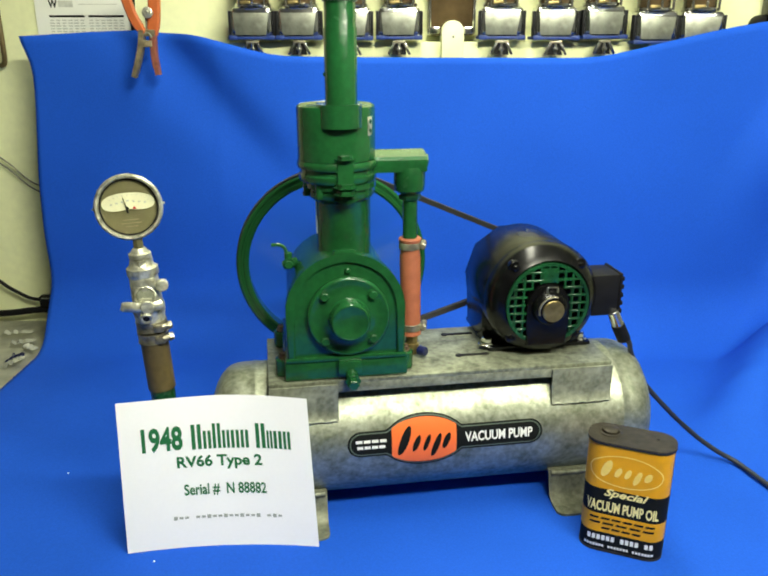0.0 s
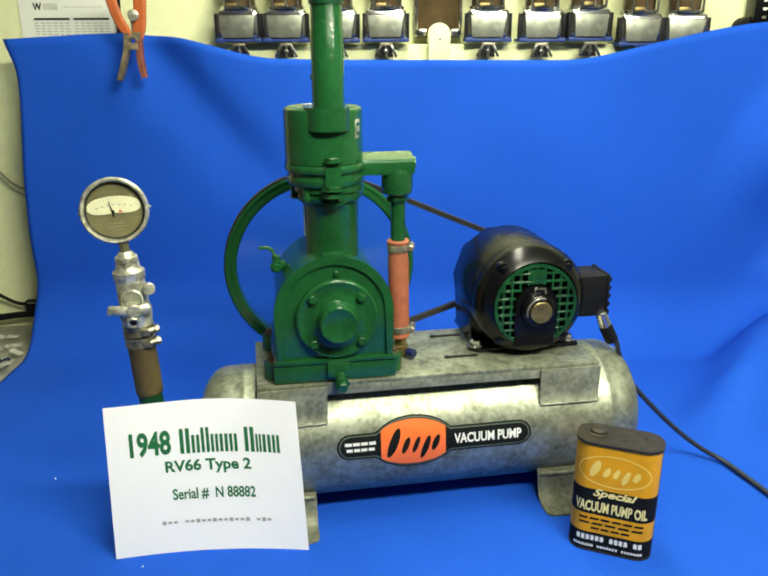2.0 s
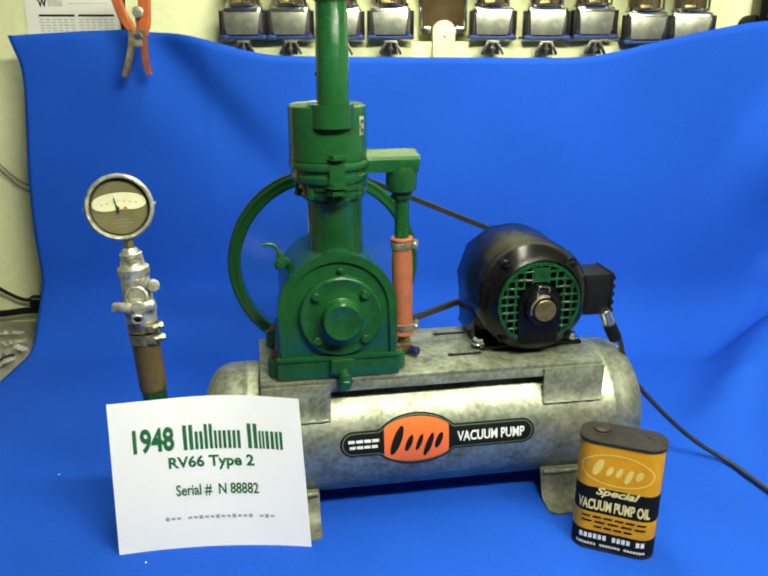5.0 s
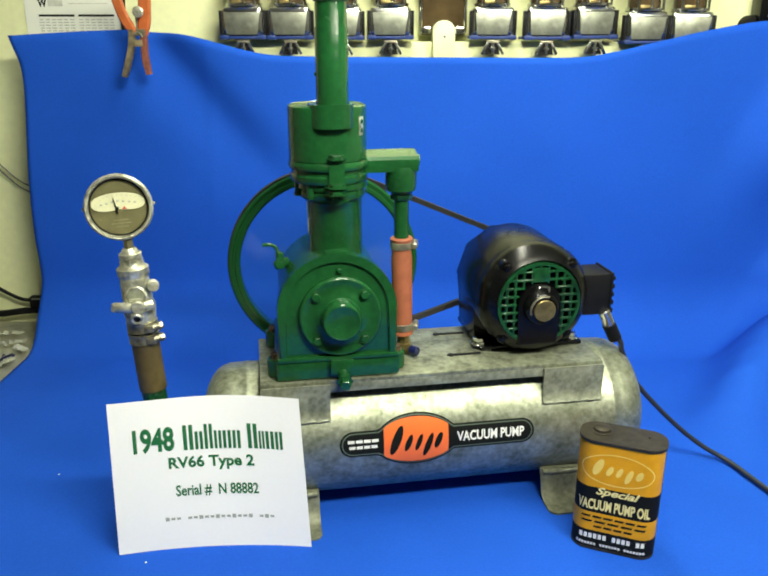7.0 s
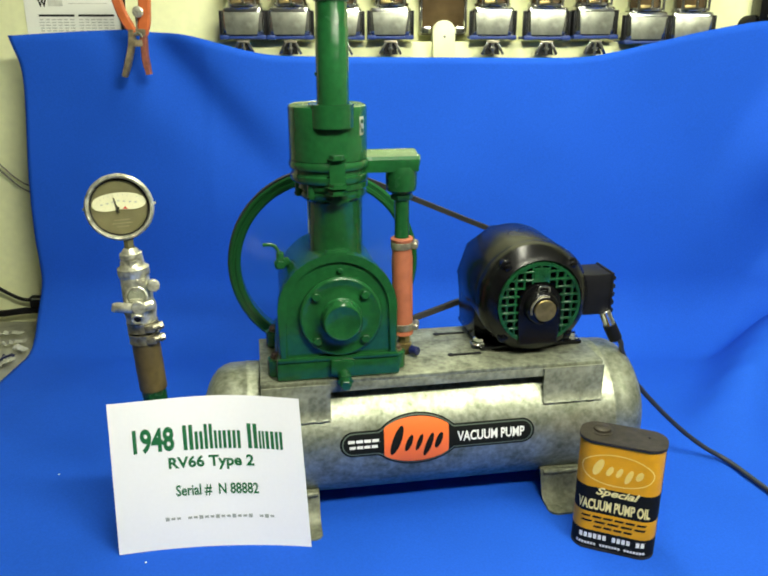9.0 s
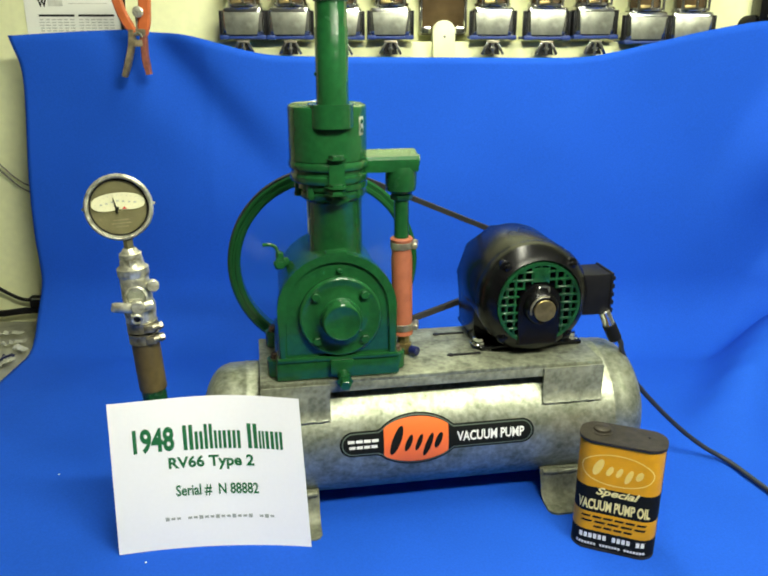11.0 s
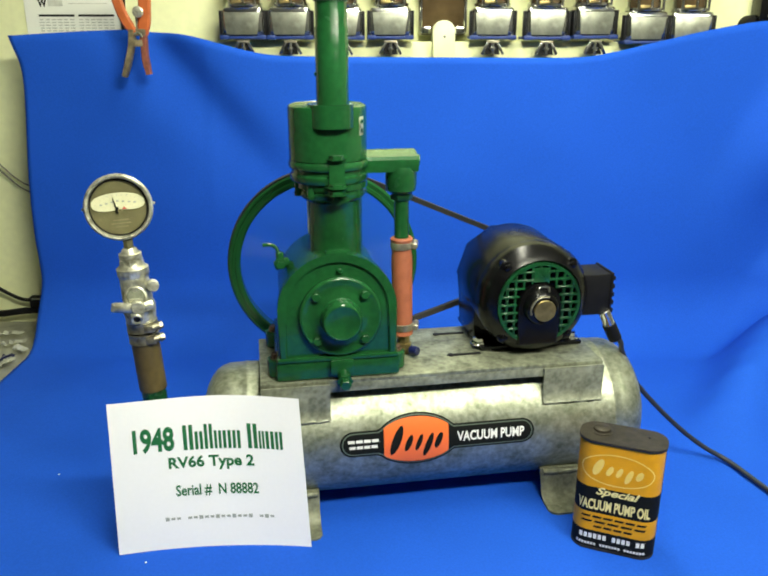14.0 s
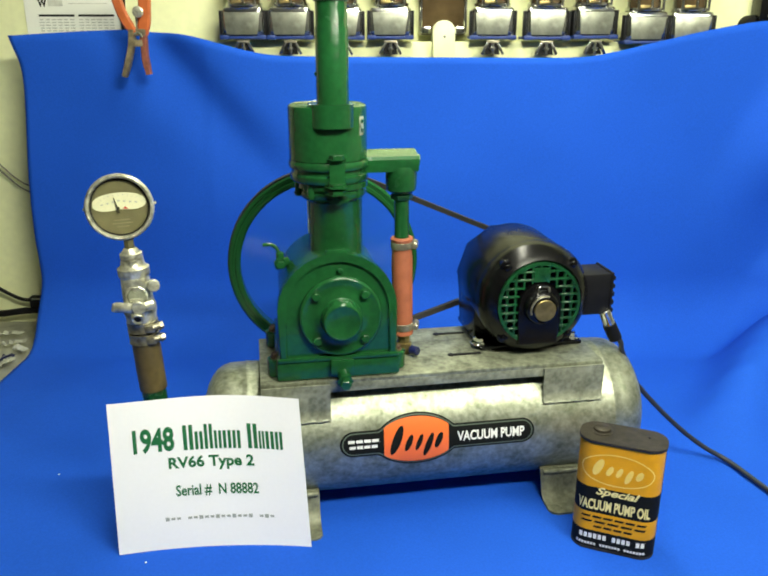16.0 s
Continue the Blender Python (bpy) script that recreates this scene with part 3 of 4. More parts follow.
    part("elbow_collar", lathe([(0.010, 0), (0.0155, 0.001), (0.0165, 0.003), (0.0165, 0.007), (0.0155, 0.008), (0.013, 0.009), (0.013, 0.013)], (EX + 0.001, EY, 0.491), (0, 0, 1), 6), GREEN_DARK, p)
    part("nipple", rod((EX + 0.0015, EY, 0.428), (EX + 0.001, EY, 0.498), 0.0108), GREEN, p)
    hose = part("rubber_hose", lathe([(r * 0.92, z) for r, z in ((0.011, 0), (0.0168, 0.0), (0.0172, 0.004), (0.0160, 0.007), (0.0158, 0.018), (0.0162, 0.022), (0.0170, 0.12), (0.0160, 0.128), (0.0155, 0.143), (0.0178, 0.147), (0.0182, 0.150), (0.0165, 0.152), (0.011, 0.152))], (EX + 0.0045, EY, 0.283), (-0.02, 0, 1), 32), RUBBER_RED, p, "terracotta red rubber hose")
    for z, dx in ((0.290, 0.0043), (0.418, 0.0016)):
        c = part("hose_clamp", lathe([(0.0148, 0), (0.0163, 0.001), (0.0163, 0.010), (0.0148, 0.011)], (EX + dx, EY, z), (-0.02, 0, 1), 32), CLAMP_STEEL, p, "tarnished steel hose clamp")
        part("clamp_screw", rod((EX + dx + 0.0165, EY - 0.012, z + 0.005), (EX + dx + 0.0225, EY + 0.010, z + 0.006), 0.005), CLAMP_STEEL, c)
    part("brass_fitting", lathe([(0, 0), (0.009, 0), (0.009, 0.008), (0.012, 0.009), (0.012, 0.018), (0.0095, 0.019), (0.0095, 0.036), (0, 0.036)], (EX + 0.006, EY, PLATE), (0, 0, 1), 8), BRASS, p, "tarnished brass fitting")
    part("valve_cap", rod((EX + 0.014, EY - 0.012, PLATE + 0.010), (EX + 0.024, EY - 0.022, PLATE + 0.010), 0.007), BLUE_DARK, p, "small dark blue plastic cap")
    # petcock with curved lever
    bm = rod((-0.052, 0.01, 0.395), (-0.030, 0.01, 0.402), 0.007)
    rod((-0.044, 0.01, 0.392), (-0.044, 0.01, 0.416), 0.006, bm=bm)
    hexbolt((-0.044, 0.004, 0.400), (0, -1, 0), 0.007, 0.01, bm)
    tube([(-0.045, 0.008, 0.414), (-0.050, 0.008, 0.424), (-0.058, 0.007, 0.428), (-0.068, 0.006, 0.428)], 0.0028, 8, 5, bm)
    part("petcock", bm, GREEN, p, "green petcock with a curved lever")
    # shaft and flywheel
    part("crankshaft", rod((CX, y1 - 0.01, FLY_Z), (CX, FLY_Y + 0.03, FLY_Z), 0.014), STEEL_DULL, p)
    part("rear_bearing", rod((CX, y1 - 0.002, FLY_Z), (CX, y1 + 0.02, FLY_Z), 0.034), GREEN, p)
    fly = new("flywheel")
    fly.parent = p
    fly["label"] = "spinning green cast iron spoked flywheel"
    fly.matrix_basis = pose(CX, FLY_Y, FLY_Z)
    r = FLY_R
    rim = lathe([(r - 0.0165, -0.016), (r - 0.0115, -0.016), (r - 0.0105, -0.0145), (r - 0.0070, -0.0145), (r - 0.0060, -0.016), (r - 0.003, -0.016), (r, -0.013), (r - 0.002, -0.009), (r - 0.010, -0.003), (r - 0.010, 0.003), (r - 0.002, 0.009), (r, 0.013), (r - 0.003, 0.016), (r - 0.0165, 0.016), (r - 0.0195, 0.013), (r - 0.0195, -0.013), (r - 0.0165, -0.016)], (0, 0, 0), (0, 1, 0), 96)
    part("rim", rim, GREEN, fly)
    part("hub", rod((0, -0.02, 0), (0, 0.022, 0), 0.027), GREEN, fly)
    for k in range(6):
        a = k * math.tau / 6
        bm = lathe([(0.010, 0), (0.0065, r - 0.015 - 0.022), ], (0.022 * math.cos(a), 0, 0.022 * math.sin(a)), (math.cos(a), 0, math.sin(a)), 12)
        part("spoke", bm, GREEN, fly)
    return p, fly


pump, flywheel = vacuum_pump()

# ================= the motor =================
MX, MZ, MR = 0.334, 0.338, 0.0865
PUL_R = 0.046


def electric_motor():
    m = thing("electric_motor", UNIT, "black enamelled electric motor with a green ventilation grille", "electric motor")
    part("rear_bell", lathe([(0.030, 0.139), (0.055, 0.138), (0.072, 0.130), (0.082, 0.112), (0.0830, 0.100)], (MX, 0, MZ), (0, 1, 0), 10), BLACK, m)
    part("body", lathe([(0, 0.128), (0.05, 0.128), (0.066, 0.124), (0.078, 0.106), (MR - 0.002, 0.094), (MR - 0.0005, 0.090), (MR - 0.0005, -0.015), (MR - 0.0015, -0.017), (MR - 0.0015, -0.02)], (MX, 0, MZ), (0, 1, 0), 64), BLACK, m)
    bell = lathe([(MR - 0.002, -0.018), (MR + 0.0005, -0.019), (MR + 0.0005, -0.030), (MR - 0.003, -0.040), (MR - 0.010, -0.050), (MR - 0.018, -0.0565), (0.066, -0.0585), (0.064, -0.057), (0.0635, -0.050), (0.0, -0.048)], (MX, 0, MZ), (0, 1, 0), 64)
    part("end_bell", bell, BLACK, m)
    # green grille: ring and crossing bars, open between
    gx, gz, gy, gr = MX - 0.001, MZ - 0.001, -0.0565, 0.064
    arc = [radians(-60 + 300 * k / 48) for k in range(49)]
    sector = [(gr * math.cos(q), gr * math.sin(q)) for q in arc] + [((gr - 0.0045) * math.cos(q), (gr - 0.0045) * math.sin(q)) for q in arc[::-1]]
    grille = part("grille", prism(sector, lambda u, v, d: Vector((gx + u, gy + d, gz + v)), 0.001, -0.005, 0.0012), GREEN_DARK, m, "green painted grille with square openings")
    part("grille_bridge", box((gx + 0.001, gy - 0.002, gz + 0.045), (0.024, 0.0055, 0.022), 0.0012), GREEN_DARK, grille)
    step = 0.0125
    for k in range(-4, 5):
        c = k * step + (0 if k else 0.0)
        h = math.sqrt(gr * gr - c * c) - 0.002
        for axis in (0, 1):
            spans = [(-h, h)]
            if abs(c) < 0.034:
                keep = math.sqrt(0.034 ** 2 - c * c)
                if axis == 0:
                    spans = [(keep, h)]
                else:
                    spans = [(-h, -keep), (keep, h)]
            elif axis == 1 and c < 0:
                spans = [(-h, -0.027), (0.027, h)]
            for a, b in spans:
                if b - a < 0.006:
                    continue
                if axis == 0:
                    bm = box((gx + c, gy - 0.002, gz + (a + b) / 2), (0.0036, 0.0045, b - a), 0.0008, segs=1)
                else:
                    bm = box((gx + (a + b) / 2, gy - 0.0023, gz + c), (b - a, 0.0045, 0.0036), 0.0008, segs=1)
                part("grille_bar", bm, GREEN_DARK, grille)
    keyhole = [(-0.0325 * math.cos(math.pi * k / 16), 0.0325 * math.sin(math.pi * k / 16)) for k in range(17)] + [(0.0325, -0.030), (0.0310, -0.0640), (-0.0300, -0.0640), (-0.0325, -0.030)]
    part("bearing_bracket", prism(keyhole, lambda u, v, d: Vector((gx + u, gy + d, gz + v)), 0.006, -0.0075, 0.003), BLACK, m)
    part("bearing_housing", lathe([(0.027, 0), (0.0265, 0.004), (0.024, 0.012), (0.021, 0.014), (0, 0.014)], (gx + 0.001, gy - 0.007, gz - 0.003), (0, -1, 0), 36), BLACK, m)
    part("bearing_ring", lathe([(0.0195, 0), (0.0215, 0.001), (0.0210, 0.004), (0.0185, 0.005)], (gx + 0.0015, gy - 0.0185, gz - 0.0035), (0, -1, 0), 32), BLACK, m)
    # bright arc along the upper left of the bearing ring
    part("ring_arc", tube([(gx + 0.0015 + 0.0212 * math.cos(a), gy - 0.0235, gz - 0.0035 + 0.0212 * math.sin(a)) for a in (radians(q) for q in range(75, 196, 15))], 0.0017, 8, 2), CLAMP_STEEL, m, "bright arc at the upper left of the bearing ring")
    part("shaft_end", lathe([(0.0165, 0), (0.0165, 0.004), (0.0155, 0.005), (0, 0.0052)], (gx + 0.002, gy - 0.020, gz - 0.004), (0, -1, 0), 36), BRASS, m, "dull brass bearing cap")
    part("oil_cup", tube([(gx - 0.007, gy - 0.018, gz + 0.022), (gx - 0.007, gy - 0.016, gz + 0.029), (gx + 0.001, gy - 0.015, gz + 0.030), (gx + 0.008, gy - 0.016, gz + 0.029), (gx + 0.008, gy - 0.018, gz + 0.023)], 0.0019, 8, 4), CHROME, m, "bright wire oil cap clip")
    for a in (48, 132, 228, 312):
        x, z = MX + 0.0745 * math.cos(radians(a)), MZ + 0.0745 * math.sin(radians(a))
        bm = rod((x, -0.030, z), (x, -0.049, z), 0.0100)
        lug = part("bolt_lug", bm, BLACK, m)
        part("through_bolt", hexbolt((x, -0.049, z), (0, -1, 0), 0.0058, 0.006), BLACK, lug)
    # feet
    cradle = prism([(-0.078, 0), (0.074, 0), (0.078, 0.030), (0.062, 0.052), (-0.058, 0.058), (-0.0825, 0.074)], lambda u, v, d: Vector((MX + u, d, PLATE + 0.004 + v)), 0.008, 0.100, 0.002)
    part("cradle", cradle, BLACK, m)
    part("foot_plate", box((MX + 0.006, 0.045, PLATE + 0.004), (0.166, 0.136, 0.006), 0.0015), BLACK, m)
    for x in (MX - 0.076, MX + 0.076):
        for y in ((-0.008, 0.095) if x > MX else (-0.008,)):
            bm = rod((x, y, PLATE + 0.006), (x, y, PLATE + 0.0095), 0.0125)
            hexbolt((x, y, PLATE + 0.009), (0, 0, 1), 0.0088, 0.009, bm)
            part("foot_bolt", bm, CHROME, m, "bright zinc bolt and washer")
    # junction box
    part("junction_box", box((MX + 0.103, -0.006, MZ - 0.002), (0.044, 0.056, 0.066), 0.003), BLACK_MATT, m, "black junction box")
    part("junction_lid", box((MX + 0.1255, -0.006, MZ - 0.002), (0.004, 0.059, 0.069), 0.001), BLACK_MATT, m)
    for k in range(5):
        part("lid_rib", box((MX + 0.1275, -0.033, MZ - 0.028 + k * 0.013), (0.006, 0.006, 0.007), 0.0015), BLACK_MATT, m)
    relief = part("strain_relief", rod((0.452, -0.030, 0.309), (0.465, -0.030, 0.281), 0.0095), CHROME, m, "bright cable gland")
    part("cable_sleeve", rod((0.4625, -0.030, 0.286), (0.477, -0.030, 0.258), 0.0105), BLACK_MATT, relief)
    pul = new("pulley")
    pul.parent = m
    pul.matrix_basis = pose(MX, FLY_Y, MZ)
    part("sheave", lathe([(0, -0.011), (PUL_R, -0.011), (PUL_R + 0.004, -0.009), (PUL_R - 0.004, 0), (PUL_R + 0.004, 0.009), (PUL_R, 0.011), (0, 0.011)], (0, 0, 0), (0, 1, 0), 40), STEEL_DULL, pul)
    part("motor_shaft", rod((MX, 0.125, MZ), (MX, FLY_Y + 0.014, MZ), 0.008), STEEL_DULL, m)
    return m, pul


motor, pulley = electric_motor()


def drive_belt():
    """Open belt round the flywheel and the motor pulley."""
    b = thing("drive_belt", UNIT, "worn dark rubber drive belt between flywheel and motor", "drive belt")
    c1, c2 = Vector((CX, FLY_Z)), Vector((MX, MZ))
    r1, r2 = FLY_R - 0.0025, PUL_R + 0.003
    d = (c2 - c1)
    base, gap = math.atan2(d.y, d.x), math.acos((r1 - r2) / d.length)
    pts = []
    for k in range(49):
        a = base + gap + (math.tau - 2 * gap) * k / 48
        pts.append((c1.x + r1 * math.cos(a), c1.y + r1 * math.sin(a)))
    for k in range(25):
        a = base - gap + 2 * gap * k / 24
        pts.append((c2.x + r2 * math.cos(a), c2.y + r2 * math.sin(a)))
    bm = bmesh.new()
    n = len(pts)
    rings = []
    for k, (x, z) in enumerate(pts):
        (xa, za), (xb, zb) = pts[k - 1], pts[(k + 1) % n]
        nrm = Vector((zb - za, -(xb - xa))).normalized()
        rings.append([bm.verts.new((x + nrm.x * h, FLY_Y + yy, z + nrm.y * h)) for yy, h in ((-0.0062, 0.004), (0.0062, 0.004), (0.0042, -0.0045), (-0.0042, -0.0045))])
    for a, c in zip(rings, rings[1:] + rings[:1]):
        for k in range(4):
            bm.faces.new((a[k], a[(k + 1) % 4], c[(k + 1) % 4], c[k]))
    part("belt", bm, BELT, b, "", 30)
    return b


belt = drive_belt()

# ================= gauge stand =================
GB = Vector((-0.236, -0.02, 0.135))


def vacuum_gauge():
    g = thing("vacuum_gauge", UNIT @ Matrix.Translation(GB), "round vacuum gauge on a cast valve and tarnished brass pipe", "vacuum gauge")
    D = Vector((-0.055, 0, 1)).normalized()

    def at(z):
        return Vector((-0.236, -0.02, 0.22)) + D * ((z - 0.22) / D.z) - GB

    def turned(prof, z0, seg=32):
        return lathe([(r, z - z0) for r, z in prof], at(z0), D, seg)

    part("tank_pipe", tube([(0.075, 0.02, 0.0), (0.045, 0.015, 0.0), (0.015, 0.005, 0.006), (0.002, 0, 0.03), tuple(at(0.205))], 0.0155, 16, 6), GREEN_DARK, g)
    part("green_fitting", turned([(0, 0.196), (0.0165, 0.196), (0.0175, 0.2), (0.0175, 0.228), (0.0165, 0.232), (0, 0.232)], 0.196), GREEN_DARK, g, "chipped green pipe fitting")
    part("pipe", turned([(0, 0.228), (0.0195, 0.228), (0.0195, 0.305), (0, 0.305)], 0.228), PIPE_BROWN, g, "tarnished brown brass pipe")
    for z in (0.3015, 0.3190):
        c = part("pipe_clamp", turned([(0.019, z), (0.0218, z + 0.001), (0.0211, z + 0.004), (0.0211, z + 0.011), (0.0218, z + 0.0145), (0.019, z + 0.0155)], z), CLAMP_STEEL, g, "worn steel band clamp")
        e = at(z + 0.008)
        s = rod(e + Vector((0.014, -0.020, 0.001)), e + Vector((0.027, -0.014, 0.003)), 0.0048)
        hexbolt(e + Vector((0.024, -0.0155, 0.003)), (1, 0.4, 0.1), 0.0055, 0.006, s)
        box(e + Vector((0.012, -0.019, 0)), (0.014, 0.008, 0.010), 0.002, s)
        part("clamp_screw", s, CLAMP_STEEL, c)
    body = [(0, 0.328), (0.019, 0.328), (0.0205, 0.332), (0.021, 0.342), (0.0225, 0.349), (0.0225, 0.358), (0.0205, 0.363), (0.020, 0.385), (0.0195, 0.400), (0.0215, 0.4025), (0.0215, 0.4125), (0.018, 0.4145), (0.0150, 0.4200), (0.0130, 0.4265), (0.0125, 0.434), (0.0105, 0.4375), (0.008, 0.4405), (0, 0.4395)]
    part("valve_body", turned(body, 0.328), CAST, g, "rough cast alloy valve body")
    part("ring_nut", turned([(0, 0.4265), (0.0152, 0.4265), (0.0152, 0.4325), (0.0135, 0.434), (0, 0.434)], 0.4265, 24), CAST, g)
    part("union_nut", turned([(0, 0.4135), (0.0175, 0.4135), (0.0165, 0.4245), (0, 0.4245)], 0.4135, 6), CAST, g)
    part("hex_stem", turned([(0, 0.436), (0.007, 0.436), (0.007, 0.452), (0, 0.452)], 0.436, 6), DIAL_MASK, g)
    c = at(0.372)
    part("valve_port", lathe([(0.0155, 0.010), (0.0155, 0.0215), (0.0135, 0.0225), (0.012, 0.0195), (0, 0.0185)], c, (0.05, -1, 0.15), 28), CAST, g)
    # duller disc puts the shade of the recess into colour
    part("port_recess", lathe([(0.0120, 0.0200), (0.011, 0.0212), (0, 0.0212)], c, (0.05, -1, 0.15), 28), STEEL_DULL, g, "dull disc for the shade inside the port")
    part("port_vane", box(c + Vector((0.001, -0.0225, -0.001)), (0.018, 0.003, 0.005), 0.001), CAST, g)
    lv = tube([at(0.361) + Vector((-0.027, -0.024, 0.002)), at(0.361) + Vector((-0.016, -0.027, 0.002)), at(0.361) + Vector((0.0, -0.029, 0.001)), at(0.361) + Vector((0.022, -0.022, 0.003))], 0.0052, 10, 5, flat=1.4)
    rod(at(0.361) + Vector((-0.030, -0.024, -0.004)), at(0.361) + Vector((-0.027, -0.024, 0.008)), 0.0042, bm=lv)
    rod(at(0.361) + Vector((0.004, -0.036, 0.003)), at(0.361) + Vector((0.003, -0.026, 0.003)), 0.0095, bm=lv)
    part("lever", lv, CAST, g, "pale cast lever")
    part("spout", lathe([(0.0095, 0), (0.0085, 0.02), (0.0075, 0.021), (0.005, 0.020), (0.005, 0.012), (0, 0.012)], at(0.354) + Vector((0.000, -0.016, 0)), (0.05, -1, -0.35), 20), CAST, g)
    part("spout_bore", rod(at(0.354) + Vector((0.0008, -0.030, -0.005)), at(0.354) + Vector((0.0011, -0.0352, -0.0068)), 0.0048), BLACK_MATT, g)
    kb = rod(at(0.386) + Vector((0.014, -0.004, 0)), at(0.388) + Vector((0.026, -0.016, 0.002)), 0.0045)
    rod(at(0.388) + Vector((0.025, -0.014, 0.002)), at(0.388) + Vector((0.0265, -0.024, 0.003)), 0.0085, bm=kb)
    part("side_knob", kb, CAST, g)
    # dial head
    n = Vector((0.06, -1, 0.10)).normalized()
    up = (D - n * D.dot(n)).normalized()
    right = up.cross(n) * -1
    if right.x < 0:
        right = -right
    ctr = Vector((-0.2555, -0.02, 0.497)) - GB
    up = (up + right * -0.03).normalized()

    def face(u, v, d):
        return ctr + right * u + up * v + n * d

    part("case", lathe([(0, -0.030), (0.030, -0.030), (0.038, -0.026), (0.0405, -0.018), (0.0405, 0.0), (0.036, 0.0)], ctr, n, 48), DIAL_MASK, g)
    part("bezel", lathe([(0.0395, -0.006), (0.0440, -0.005), (0.0450, -0.001), (0.0445, 0.004), (0.0425, 0.006), (0.0400, 0.0055), (0.0385, 0.002), (0.0385, -0.004)], ctr, n, 64), CAST, g, "worn nickel bezel")
    # black ring between the bezel and the dial mask
    part("bezel_inner_ring", lathe([(0.0362, -0.0012), (0.0366, 0.0008), (0.0392, 0.0012), (0.0398, -0.0012)], ctr, n, 48), BLACK_MATT, g)
    part("dial_mask", lathe([(0.0395, -0.0022), (0, -0.002)], ctr, n, 48), DIAL_MASK, g, "bronze coloured dial mask")
    win = []
    for k in range(25):
        a = math.pi * k / 24
        win.append((0.0345 * math.cos(a), 0.002 + 0.0155 * math.sin(a) ** 0.75))
    for k in range(1, 24):
        a = math.pi + math.pi * k / 24
        win.append((0.0345 * math.cos(a), 0.002 + 0.0125 * math.sin(a) * (0.55 + 0.45 * abs(math.cos(a)))))
    bm = bmesh.new()
    bm.faces.new([bm.verts.new(face(u, v + 0.002, -0.0012)) for u, v in win])
    dial = part("dial", bm, DIAL, g, "cream dial window with fine scale marks")
    marks = bmesh.new()
    for k in range(13):
        a = radians(158 - k * 11.4)
        r0, r1 = 0.030, 0.0335 if k % 2 else 0.0350
        q = 0.55
        p0, p1 = (r0 * math.cos(a), r0 * math.sin(a) * q - 0.001), (r1 * math.cos(a), r1 * math.sin(a) * q - 0.001)
        marks.faces.new([marks.verts.new(face(x + o, z, -0.0006)) for (x, z), o in ((p0, -0.0004), (p0, 0.0004), (p1, 0.0004), (p1, -0.0004))])
    for k in range(7):
        u = -0.022 + k * 0.0073
        marks.faces.new([marks.verts.new(face(u + a, 0.0075 - abs(k - 3) * 0.0012 + b, -0.0006)) for a, b in ((-0.0016, 0), (0.0016, 0), (0.0016, 0.0022), (-0.0016, 0.0022))])
    part("scale_marks", marks, INK_GREY, dial)
    mk = bmesh.new()
    mk.faces.new([mk.verts.new(face(a, b, -0.0006)) for a, b in ((0.004, -0.003), (0.010, -0.003), (0.007, 0.001))])
    part("dial_mark", mk, LABEL_RED, dial)
    nd = prism([(-0.0011, -0.008), (0.0011, -0.008), (-0.0030, 0.013), (-0.0038, 0.013)], lambda u, v, d: face(u - 0.002, v, d), 0.0002, 0.0008)
    part("needle", nd, INK_BLACK, g, "thin black needle")
    part("needle_hub", lathe([(0.0020, 0), (0.0017, 0.0018), (0, 0.0020)], face(-0.002, -0.001, 0), n, 16), INK_BLACK, g)
    tx = bmesh.new()
    for v, w in ((-0.018, 0.020), (-0.0225, 0.026), (-0.027, 0.016)):
        tx.faces.new([tx.verts.new(face(a, b, -0.0012)) for a, b in ((-w / 2, v), (w / 2, v), (w / 2, v + 0.0014), (-w / 2, v + 0.0014))])
    part("mask_print", tx, mat("faded_print", (0.24, 0.21, 0.11), 0.6, bump=0), g)
    gl = part("glass", lathe([(0.0395, 0.0022), (0.03, 0.003), (0, 0.0034)], ctr, n, 40), GLASS, g, "clear gauge glass")
    gl.visible_shadow = False
    for s in (-1, 1):
        part("bezel_screw", rod(face(s * 0.0445, 0.001, -0.002), face(s * 0.0475, 0.001, -0.002), 0.002), CAST, g)
    return g


gauge = vacuum_gauge()

# ================= sign card =================


